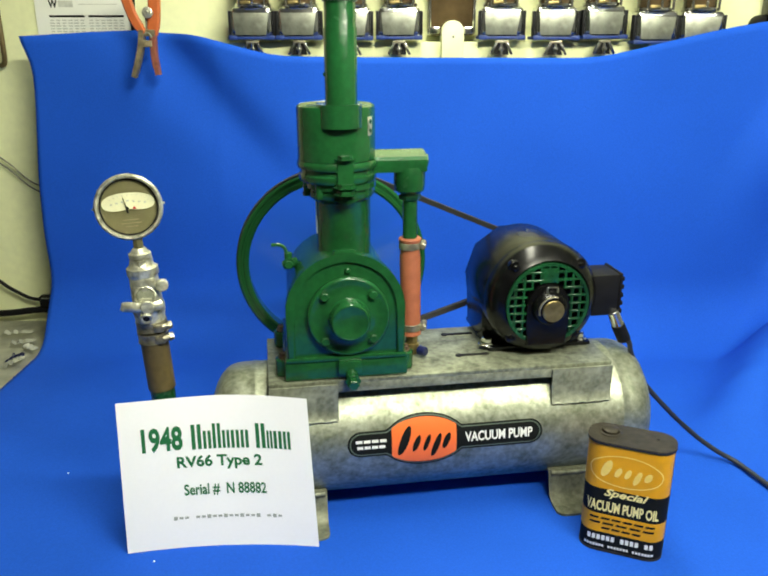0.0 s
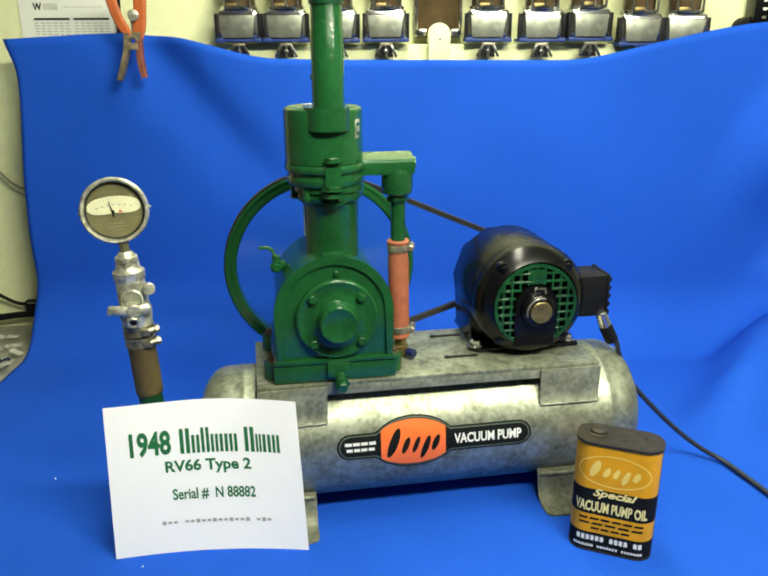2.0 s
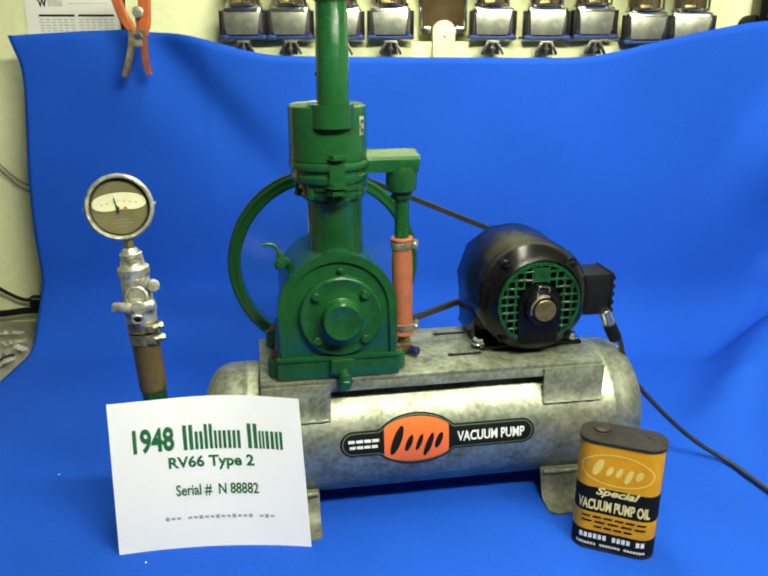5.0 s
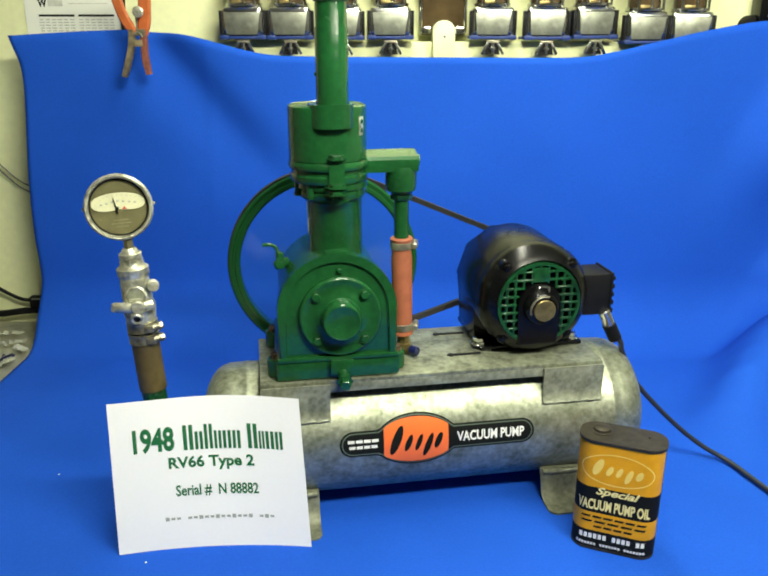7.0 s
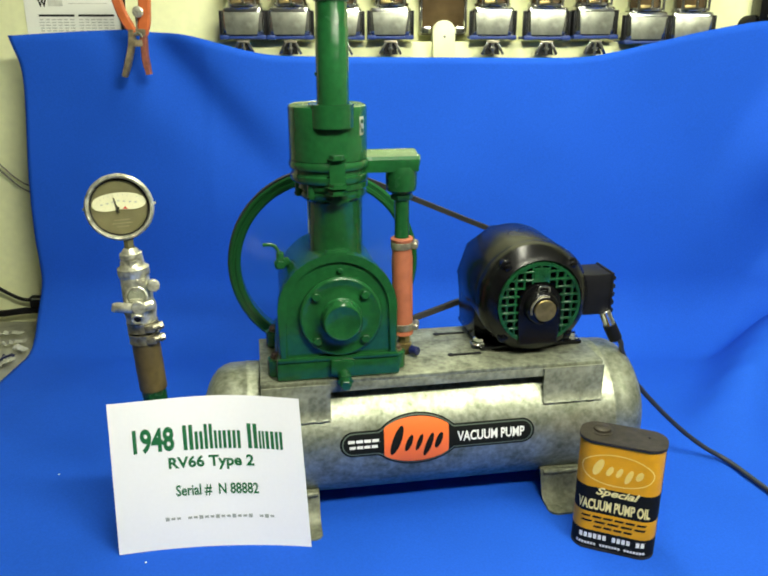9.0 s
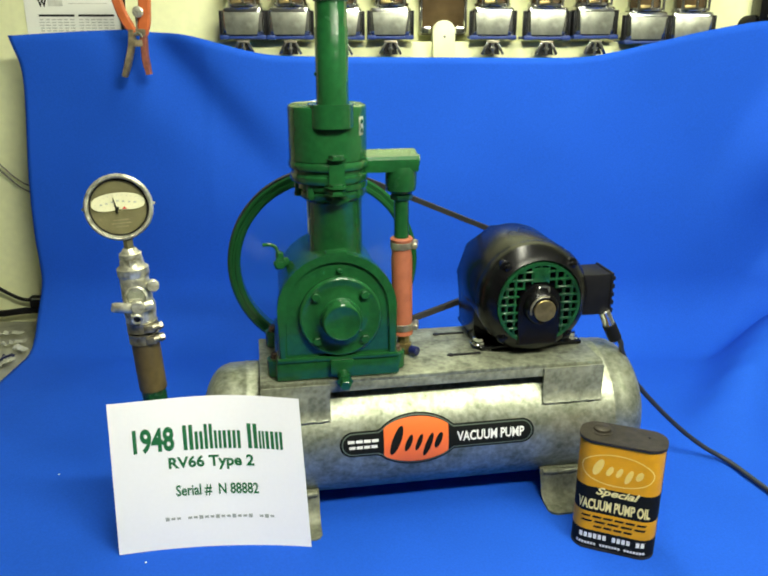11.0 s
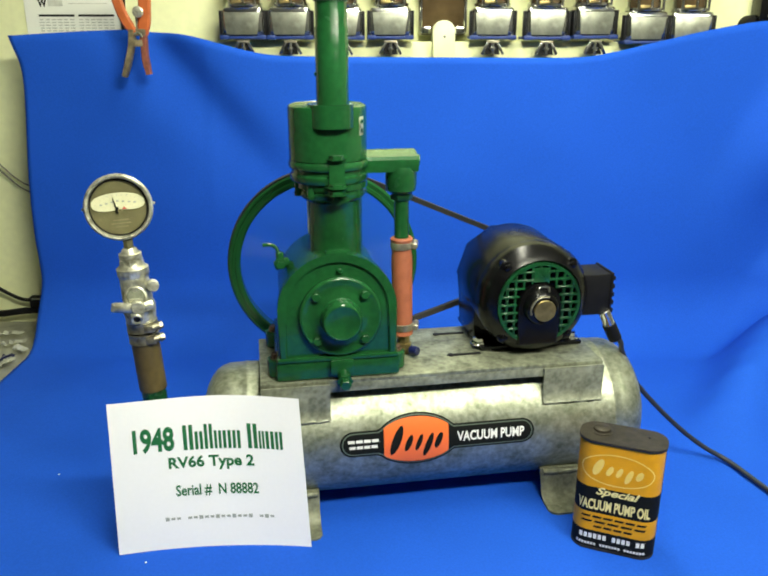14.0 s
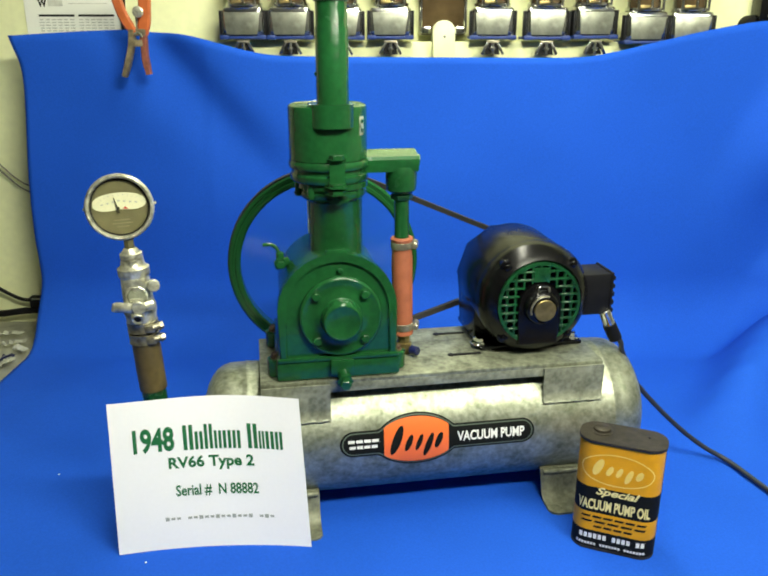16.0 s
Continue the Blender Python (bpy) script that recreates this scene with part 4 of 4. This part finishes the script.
def sign_card():
    W, H, lean, bow = 0.2765, 0.2275, radians(9.8), 0.012
    c = thing("sign_card", pose(-0.2440, 0.9130, 0.0045, 0, 0, 3.6), "white paper sign with green print, leaning and slightly curled", "paper sign")

    def at(x, z, o=0.0):
        u = x / (W / 2)
        b = bow * (1 - u * u) + 0.004 * math.sin(u * 3 + 1) * z / H
        return Vector((x * (1 - 0.036 * z / H) - 0.034 * z, b + z * math.sin(lean) - o * math.cos(lean), z * math.cos(lean) + o * math.sin(lean)))

    bm = bmesh.new()
    nx, nz = 28, 6
    grid = [[[bm.verts.new(at(W * (i / nx - 0.5), H * k / nz, o)) for k in range(nz + 1)] for i in range(nx + 1)] for o in (0.0, -0.0004)]
    for g in grid:
        for i in range(nx):
            for k in range(nz):
                bm.faces.new((g[i][k], g[i + 1][k], g[i + 1][k + 1], g[i][k + 1]))
    part("sheet", bm, PAPER, c)
    x_of = lambda u: (u - 0.5) * W

    def put(name, bm, u, v, m):
        return part(name, laid(bm, lambda x, z: at(x + x_of(u), z + (v - 0.018) * H, 0.0006), 0.006), m, c)

    put("lettering", lettering("1948", 0.0575, 0.037, 0, 0.035), 0.218, 0.755, INK_GREEN)
    # two words, each as plain upright bars of the letters' size
    x = 0.362
    for k, (w, h) in enumerate(((0.062, 1.0), (0.050, 0.72), (0.052, 1.0), (0.046, 0.72), (0.052, 0.72), (0.050, 0.72), (0.030, 0), (0.062, 1.0), (0.036, 0.72), (0.052, 0.72), (0.046, 0.72))):
        if h:
            for side in (-0.25, 0.25):
                put("name_bar", bar(side * w * W, (h - 1) * 0.0185, w * W * 0.32, 0.037 * h), x + w / 2, 0.755, INK_GREEN)
        x += w * 0.995
    put("lettering", lettering("RV66 Type 2", 0.124, 0.0225, 0, 0.03), 0.508, 0.585, INK_GREEN)
    put("lettering", lettering("Serial #  N 88882", 0.120, 0.0185, 0, 0.022), 0.527, 0.405, INK_GREEN)
    web = bmesh.new()
    for k in range(20):
        if k not in (3, 16):
            bar((k - 9.5) * 0.0080, 0, 0.0056, 0.0034 + 0.0022 * ((k * 7) % 3 == 0), 0, web)
    put("small_print", web, 0.53, 0.222, INK_GREY)
    return c


sign_card()

# ================= oil can =================


def oil_can():
    w, d, r, h = 0.116, 0.056, 0.023, 0.188
    c = thing("oil_can", pose(0.3375, 0.9350, 0.0045, 0, 0, -21.5), "flat yellow and black oil can with a dark tin lid", "oil can")

    def outline(grow=0.0, n=10):
        a, b, rr = w / 2 - r, d / 2 - r, r + grow
        pts = []
        for cx, cy, s in ((a, b, 0), (-a, b, 1), (-a, -b, 2), (a, -b, 3)):
            for k in range(n + 1):
                t = (s + k / n) * math.pi / 2
                pts.append((cx + rr * math.cos(t), cy + rr * math.sin(t)))
        return pts

    def ring(z0, z1, grow, bev=0.0):
        return prism(outline(grow), lambda u, v, q: Vector((u, v, q)), z0, z1, bev)

    c.scale.z = 0.945
    part("bottom_rim", ring(0, 0.004, 0.0006, 0.0012), CAN_LID, c)
    for name, z0, z1, m in (("black_band", 0.004, 0.034, INK_BLACK), ("yellow_band", 0.034, 0.066, CAN_YELLOW), ("black_band", 0.066, 0.110, INK_BLACK), ("yellow_band", 0.110, 0.184, CAN_YELLOW)):
        part(name, ring(z0, z1, 0), m, c)
    lid = part("lid", ring(0.1835, h, 0.0014, 0.0015), CAN_LID, c, "aged brown tin lid")
    part("lid_rim", prism(outline(0.0018), lambda u, v, q: Vector((u, v, q)), h - 0.0035, h - 0.001, 0.0006), CAN_LID, lid)
    part("cap", lathe([(0, 0), (0.0150, 0), (0.0155, 0.0012), (0.0125, 0.0020), (0.0120, 0.0055), (0.0105, 0.0068), (0, 0.0070)], (-0.030, 0.004, h), (0, 0, 1), 28), CAN_LID, c, "dark screw cap")
    part("side_seam", box((w / 2 + 0.0002, 0, 0.094), (0.0012, 0.004, 0.168), 0.0005), CAN_LID, c)
    part("lid_hole", rod((0.034, 0.006, h), (0.034, 0.006, h + 0.0008), 0.002), BLACK_MATT, c)
    a = w / 2 - r

    def on(x, z, o=0.0004):
        if abs(x) <= a:
            return Vector((x, -d / 2 - o, z))
        t = (abs(x) - a) / r
        s = 1 if x > 0 else -1
        return Vector((s * (a + (r + o) * math.sin(t)), -(d / 2 - r) - (r + o) * math.cos(t), z))

    def put(name, bm, x, z, m, o=0.0005):
        return part(name, laid(bm, lambda u, v: on(u + x - 0.002, v + z, o), 0.006), m, c)

    # oval outline and a mark of plain strokes
    el = bmesh.new()
    o, i = ellipse(0, 0, 0.050, 0.0265, 48), ellipse(0, 0, 0.0482, 0.0248, 48)
    vo, vi = [el.verts.new((x, 0, z)) for x, z in o], [el.verts.new((x, 0, z)) for x, z in i]
    for k in range(48):
        el.faces.new((vo[k], vo[(k + 1) % 48], vi[(k + 1) % 48], vi[k]))
    put("oval_line", el, 0.0, 0.1435, CAN_GOLD)
    st = bmesh.new()
    for x, wd, hh, zc in ((-0.028, 0.013, 0.026, 0.002), (-0.012, 0.009, 0.015, -0.002), (0.001, 0.008, 0.015, -0.002), (0.014, 0.009, 0.022, -0.006), (0.028, 0.010, 0.014, -0.002)):
        oval(x, zc, wd * 0.95, hh * 1.1, 0.3, st)
    put("brand_mark", st, 0.002, 0.1435, CAN_GOLD)
    put("lettering", lettering("Special", 0.060, 0.0165, 0.35, 0.03), 0.004, 0.1035, CAN_CREAM, 0.0008)
    put("lettering", lettering("VACUUM PUMP OIL", 0.100, 0.0185, 0, 0.034), 0.0, 0.0805, CAN_CREAM)
    tp = bmesh.new()
    for z, k0, wd in ((0.0590, 6, 0.092), (0.0505, 5, 0.092), (0.0420, 4, 0.056)):
        for k in range(k0):
            bar(-wd / 2 + wd * (k + 0.5) / k0, z, wd / k0 * 0.82, 0.0036, 0.3, tp)
    put("small_print", tp, 0.002, 0, INK_BLACK)
    for k in range(14):
        if k not in (6, 11):
            put("name_bar", bar(0, 0, 0.0048, 0.0085), -0.041 + k * 0.0066, 0.0245, WHITE)
    sm = bmesh.new()
    for k in range(3):
        for j in range(7):
            bar(-0.046 + k * 0.034 + j * 0.0042, 0.0105, 0.003, 0.0042, 0, sm)
    put("small_print", sm, 0, 0, WHITE)
    return c


oil_can()

# ================= power cord =================


def power_cord():
    c = thing("power_cord", pose(0, 0, 0), "black power cord running from the motor across the cloth", "power cord")
    s = UNIT @ Vector((0.477, -0.030, 0.268))
    pts = [s, UNIT @ Vector((0.487, -0.030, 0.250)), (0.3930, 1.140, 0.2200), (0.4190, 1.147, 0.1680), (0.469, 1.152, 0.1113), (0.5203, 1.156, 0.0627), (0.5606, 1.15, 0.0337), (0.5968, 1.1348, 0.0165), (0.6294, 1.0507, 0.0115), (0.66, 0.95, 0.0095), (0.72, 0.80, 0.0095), (0.8, 0.62, 0.0095)]
    part("cable", tube(pts, 0.0042, 10, 8), CORD, c)
    return c


power_cord()

# ================= spring clamp on the cloth =================


def spring_clamp():
    c = thing("spring_clamp", pose(-0.525, CLOTH_Y - 0.040, 0.715), "large spring clamp with orange grips pinching the cloth", "spring clamp")

    def strip(pts, w, d, y):
        """A bent bar of width w and depth d."""
        path = smooth_path([(x, 0, z) for x, z in pts], 6)
        bm = bmesh.new()
        rings = []
        for i, p in enumerate(path):
            t = (path[min(i + 1, len(path) - 1)] - path[max(i - 1, 0)]).normalized()
            nn = Vector((t.z, 0, -t.x))
            ww = w * (1.0 if i < len(path) * 0.8 else 0.85)
            rings.append([bm.verts.new(p + nn * a * ww / 2 + Vector((0, y + b * d / 2, 0))) for a, b in ((-1, -0.6), (-0.7, -1), (0.7, -1), (1, -0.6), (1, 0.6), (0.7, 1), (-0.7, 1), (-1, 0.6))])
        for a, b in zip(rings, rings[1:]):
            for k in range(8):
                bm.faces.new((a[k], a[(k + 1) % 8], b[(k + 1) % 8], b[k]))
        bm.faces.new(rings[0][::-1]), bm.faces.new(rings[-1])
        return bm

    part("grip", strip([(-0.050, 0.12), (-0.038, 0.069), (-0.027, 0.035), (-0.008, 0.002)], 0.020, 0.016, -0.004), CLAMP_ORANGE, c, "orange vinyl grip")
    part("grip", strip([(0.022, 0.12), (0.018, 0.069), (0.014, 0.03), (0.008, 0.0)], 0.025, 0.016, 0.004), CLAMP_ORANGE, c, "orange vinyl grip")
    part("jaw", strip([(-0.012, 0.010), (-0.017, -0.025), (-0.028, -0.06), (-0.038, -0.087)], 0.013, 0.020, -0.004), JAW_TAN, c, "worn tan metal jaw")
    part("jaw", strip([(0.010, 0.010), (0.009, -0.02), (0.009, -0.05), (0.014, -0.083)], 0.014, 0.020, 0.002), JAW_RED, c, "worn reddish metal jaw")
    part("jaw_head", box((-0.001, -0.003, 0.004), (0.034, 0.016, 0.014), 0.003), JAW_TAN, c)
    part("jaw_bridge", box((-0.003, -0.004, -0.018), (0.024, 0.018, 0.014), 0.003), JAW_TAN, c)
    part("spring", tube([(0.010 * math.cos(k * 0.9), -0.012 + k * 0.0009, -0.006 + 0.010 * math.sin(k * 0.9)) for k in range(22)], 0.002, 6, 2), STEEL_DULL, c)
    part("pivot_bolt", lathe([(0, 0), (0.0115, 0), (0.0115, 0.003), (0.0085, 0.005), (0.004, 0.005), (0.003, 0.007), (0, 0.007)], (0.006, -0.010, 0.045), (0, -1, 0), 24), CAST, c, "pale pivot washer")
    part("strut", rod((-0.002, 0.002, 0.04), (-0.002, 0.002, 0.0), 0.003), STEEL_DULL, c)


spring_clamp()

# ================= row of chrome milk meters on the wall =================


def milk_meter():
    m = thing("milk_meter", pose(-0.3135, 1.800, 0.712), "chrome milk meter with blue gasket clamped on a wall rail", "milk meter", "milk meters on the wall")
    b = box((0, 0, 0.031), (0.092, 0.070, 0.062), 0.013, segs=4)
    part("chrome_body", b, CHROME, m)
    trap = [(-0.040, 0.049), (0.039, 0.049), (0.032, 0.002), (-0.036, 0.002)]
    part("front_panel", prism(trap, lambda u, v, d: Vector((u, -0.035 + d, v)), 0.002, -0.004, 0.0015), BRUSHED, m, "brushed front panel")
    for s in (-1, 1):
        part("side_post", rod((s * 0.0475, -0.026, -0.002), (s * 0.0475, -0.026, 0.05), 0.0035, seg=12), CHROME, m)
        # black blocks fill the dark gaps between neighbouring meters
        part("gap_block", box((s * 0.0490, -0.022, 0.026), (0.0060, 0.020, 0.054), 0.002), BLACK_MATT, m)
    part("gasket", box((0, 0.0, -0.0040), (0.103, 0.076, 0.007), 0.0025), GASKET, m, "blue rubber gasket")
    for s in (-1, 1):
        part("gasket_tab", box((s * 0.042, -0.037, -0.0035), (0.020, 0.008, 0.010), 0.003), GASKET, m)
    part("jar_collar", lathe([(0.030, 0), (0.040, 0.0), (0.041, 0.003), (0.041, 0.006), (0.036, 0.008)], (0, 0.0, 0.062), (0, 0, 1), 28), CHROME, m)
    part("jar", lathe([(0, 0), (0.034, 0), (0.036, 0.004), (0.036, 0.082), (0.030, 0.090), (0, 0.092)], (0, 0.0, 0.066), (0, 0, 1), 32), SMOKE, m, "brown tinted jar")
    for x in (-0.026, 0.004, 0.030):
        part("jar_rod", rod((x, -0.036, 0.062), (x, -0.036, 0.16), 0.0028, seg=10), CHROME, m)
    part("jar_clip", box((-0.011, -0.037, 0.070), (0.022, 0.006, 0.007), 0.001), BRASS, m)
    cl = new("wing_clamp")
    cl.parent = m
    for s in (-1, 1):
        k = box((0, 0, 0), (0.0060, 0.006, 0.031), 0.0012, m=pose(0, 0, 0, 0, s * 28, 0))
        bmesh.ops.translate(k, vec=(s * -0.0165, -0.036, -0.026), verts=k.verts)
        part("clamp_arm", k, CHROME, cl)
    # black plate stands in for the shade between the arms
    web = prism([(-0.010, -0.012), (0.010, -0.012), (0.017, -0.040), (-0.017, -0.040)], lambda u, v, d: Vector((u, d, v)), -0.0345, -0.031)
    part("clamp_shade", web, BLACK_MATT, cl, "black plate for the shade between the clamp arms")
    part("clamp_top", box((0, -0.036, -0.0125), (0.028, 0.008, 0.005), 0.001), CLAMP_STEEL, cl)
    nut = rod((0, -0.036, -0.014), (0, -0.036, -0.042), 0.0042, seg=10)
    rod((0, -0.036, -0.024), (0, -0.036, -0.031), 0.0075, seg=12, bm=nut)
    part("clamp_screw", nut, CHROME, cl)
    return m


meter = milk_meter()
for x, z, turn in ((-0.2085, 0.712, 0), (-0.096, 0.711, 2), (0.0145, 0.712, 0), (0.243, 0.712, -1), (0.3625, 0.711, 0), (0.4655, 0.713, 8), (0.583, 0.702, 3), (0.686, 0.702, -4)):
    copy_thing(meter, pose(x, 1.800, z, 0, 0, turn))


def rail():
    r = thing("wall_rail", pose(0.16, 1.842, 0.694), "long cream and dull steel channel rail fixed to the wall", "rail")
    part("channel", box((0, -0.014, -0.026), (1.08, 0.056, 0.062), 0.003), WALL, r, "cream painted lower channel")
    part("upper_channel", box((0.02, 0.005, 0.155), (1.04, 0.024, 0.06), 0.003), STEEL_DULL, r)
    tab = thing("wall_bracket", pose(0.1340, 1.772, 0.700), "cream painted bracket plate with a rounded top", "bracket")
    n = 16
    pts = [(0.0245, -0.035)] + [(0.0245 * math.cos(math.pi * k / n), 0.020 + 0.0245 * math.sin(math.pi * k / n)) for k in range(n + 1)] + [(-0.0245, -0.035)]
    part("plate", prism(pts, lambda u, v, d: Vector((u, d, v)), -0.006, 0.080, 0.0015), WALL, tab)
    part("screw", rod((0.001, -0.006, 0.010), (0.001, -0.0075, 0.010), 0.003, seg=12), STEEL_DULL, tab)
    jar = thing("glass_jar", pose(0.134, 1.835, 0.712), "tan tinted jar behind chrome clips", "jar")
    part("jar_body", box((0, 0, 0.07), (0.11, 0.04, 0.14), 0.012, segs=3), SMOKE, jar)
    for x in (-0.05, 0.05):
        part("clip", rod((x, -0.025, 0.005), (x, -0.025, 0.14), 0.0035, seg=10), CHROME, jar)
        part("clip_foot", box((x * 0.75, -0.022, 0.012), (0.022, 0.016, 0.016), 0.004), CHROME, jar)


rail()

# ================= on the wall =================


def wall_things():
    n = thing("wall_notice", pose(-0.715, WALL_Y - 0.002, 0.80), "printed notice sheet pinned on the cream wall", "notice")
    part("sheet", box((0, 0, 0.0), (0.235, 0.0012, 0.24), 0), PAPER_OLD, n)

    def put(name, bm, m):
        for v in bm.verts:
            v.co.y -= 0.0012
        return part(name, bm, m, n)

    w = lettering("W", 0.021, 0.017, 0, 0.04)
    for v in w.verts:
        v.co.x, v.co.z = v.co.x - 0.075, v.co.z - 0.017
    put("lettering", w, INK_BLACK)
    g = bar(-0.045, -0.017, 0.034, 0.014)
    bar(0.03, -0.018, 0.09, 0.002, 0, g)
    put("faded_print", g, mat("very_faded_ink", (0.66, 0.68, 0.60), 0.8, bump=0))
    for x in (-0.045, 0.047):
        put("heading_rule", bar(x, -0.044, 0.083, 0.0045), INK_BLACK)
    cols = bmesh.new()
    for x in (-0.045, 0.047):
        for k in range(9):
            for j in range(6):
                wd = 0.0118
                bar(x - 0.036 + j * 0.0142, -0.053 - k * 0.0062, wd * (0.7 + 0.3 * ((j * 5 + k * 3) % 4) / 3), 0.0022, 0, cols)
    put("text_bars", cols, mat("light_print", (0.52, 0.54, 0.48), 0.8, bump=0))
    cord = thing("hanging_cord", pose(0, 0, 0), "thick black cord hanging down the wall", "cord")
    part("cord", tube([(-0.598, 1.848, 1.0), (-0.600, 1.849, 0.82), (-0.603, 1.849, 0.74), (-0.600, 1.849, 0.66), (-0.58, 1.849, 0.5)], 0.0062, 10, 6), BLACK_MATT, cord)
    lead = thing("bench_cable", pose(0, 0, 0), "thick black cable along the foot of the wall", "cable")
    part("cable", tube([(-1.6, 1.835, 0.012), (-1.15, 1.832, 0.018), (-0.998, 1.83, 0.027), (-0.885, 1.83, 0.037), (-0.62, 1.83, 0.03)], 0.0085, 12, 6), BLACK_MATT, lead)
    plug = thing("plug_lead", pose(0, 0, 0), "black moulded plug on a thin cable", "plug")
    part("cable", tube([(-1.3, 1.835, 0.28), (-1.05, 1.835, 0.135), (-0.988, 1.835, 0.092), (-0.94, 1.835, 0.066), (-0.90, 1.835, 0.062)], 0.0045, 10, 6), BLACK_MATT, plug)
    part("plug_body", box((-0.882, 1.830, 0.061), (0.060, 0.022, 0.028), 0.004), BLACK_MATT, plug)
    part("plug_edge", box((-0.882, 1.8185, 0.071), (0.045, 0.002, 0.003), 0.0005), STEEL_DULL, plug)
    for dz in (0.0, -0.016):
        wire = thing("thin_wire", pose(0, 0, 0), "thin grey wire sagging across the wall", "wire", "wires on the wall")
        part("strand", tube([(-1.3, 1.845, 0.60 + dz), (-1.1, 1.846, 0.50 + dz), (-0.965, 1.847, 0.428 + dz), (-0.89, 1.848, 0.364 + dz), (-0.78, 1.849, 0.33 + dz)], 0.0017, 6, 6), mat("grey_wire", (0.10, 0.10, 0.08), 0.6, bump=0), wire)
    pipe = thing("wall_hook", pose(0, 0, 0), "dark bent iron rod hooked on the wall", "hook")
    part("rod", tube([(-0.912, 1.845, 1.0), (-0.912, 1.838, 0.80), (-0.910, 1.835, 0.70), (-0.914, 1.84, 0.655), (-0.930, 1.85, 0.645)], 0.006, 10, 6), PIPE_BROWN, pipe)
    box_ = thing("wall_controller", pose(0.930, 1.83, 0.80), "black control box with pale buttons on the wall", "control box")
    part("case", box((0, 0, 0), (0.165, 0.05, 0.14), 0.006), BLACK, box_)
    for i in range(4):
        for k in range(4):
            part("button", box((-0.06 + i * 0.017, -0.026, -0.045 + k * 0.018), (0.009, 0.004, 0.006), 0.001), WHITE if k else STEEL_DULL, box_)
    part("side_knob", lathe([(0.022, -0.02), (0.022, 0.0), (0.018, 0.01), (0, 0.011)], (-0.088, 0.0, -0.066), (0, -1, 0), 24), BLACK_MATT, box_)


wall_things()


def bench_scraps():
    w = thing("wire_scrap", pose(-0.872, 1.585, 0.0), "small tangle of dark blue wire lying on the bench", "wire scrap")
    part("strand", tube([(0.018 * math.cos(k * 1.3) * (1 - k / 26), 0.020 * math.sin(k * 1.9) + k * 0.001, 0.0035 + 0.004 * (1 + math.sin(k * 2.1))) for k in range(16)], 0.0014, 6, 5), BLUE_DARK, w)
    for x, y, r, turn in ((-0.895, 1.675, 0.06, 20), (-0.860, 1.640, 0.05, -35), (-0.935, 1.735, 0.08, 5), (-0.862, 1.560, 0.05, 60)):
        strip = thing("tape_scrap", pose(x, y, 0.0, 0, 0, turn), "crumpled strip of clear tape on the bench", "tape")
        bm = bmesh.new()
        rows = []
        for k in range(9):
            u = (k / 8 - 0.5) * r
            z = 0.0035 + 0.011 * abs(math.sin(k * 1.7))
            rows.append([bm.verts.new((u, v, z + q)) for v, q in ((-0.008, 0), (0.008, 0.001), (0.008, 0.0016), (-0.008, 0.0006))])
        for a, b in zip(rows, rows[1:]):
            for k in range(4):
                bm.faces.new((a[k], a[(k + 1) % 4], b[(k + 1) % 4], b[k]))
        bm.faces.new(rows[0]), bm.faces.new(rows[-1][::-1])
        part("strip", bm, TAPE, strip, "", 20)


bench_scraps()
for lx, ly in ((-0.5534, 1.1109), (-0.3383, 0.8862)):
    speck = lathe([(0, 0), (0.0016, 0.0006), (0.0012, 0.0018), (0, 0.0022)], (lx, ly, 0.0055), (0, 0, 1), 7)
    solid("lint", speck, PAPER, "tiny white speck of lint on the blue cloth", "lint", group="specks on the cloth")

# ================= motion =================
TURN = 75.0


def motions():
    n = 480
    walk(flywheel, [(k / FPS, pose(CX, FLY_Y, FLY_Z, 0, k * TURN, 0)) for k in range(n + 1)])
    for ob, rest, sway in ((tank, UNIT, 0.00025), (pump, UNIT, 0.00030), (motor, UNIT, 0.00030), (belt, UNIT, 0.00028)):
        walk(ob, [(k / FPS, rest @ pose(sway * math.sin(k * 1.31), 0, 0.5 * sway * math.sin(k * 1.31 + 1.0))) for k in range(n + 1)])
    stand = UNIT @ Matrix.Translation(GB)
    walk(gauge, [(k / FPS, stand @ pose(0, 0, 0, 0, 0.13 * math.sin(k * 1.31 + 0.6), 0)) for k in range(n + 1)])
    walk(pulley, [(k / FPS, pose(MX, FLY_Y, MZ, 0, (k * 88.0), 0)) for k in range(n + 1)])


motions()
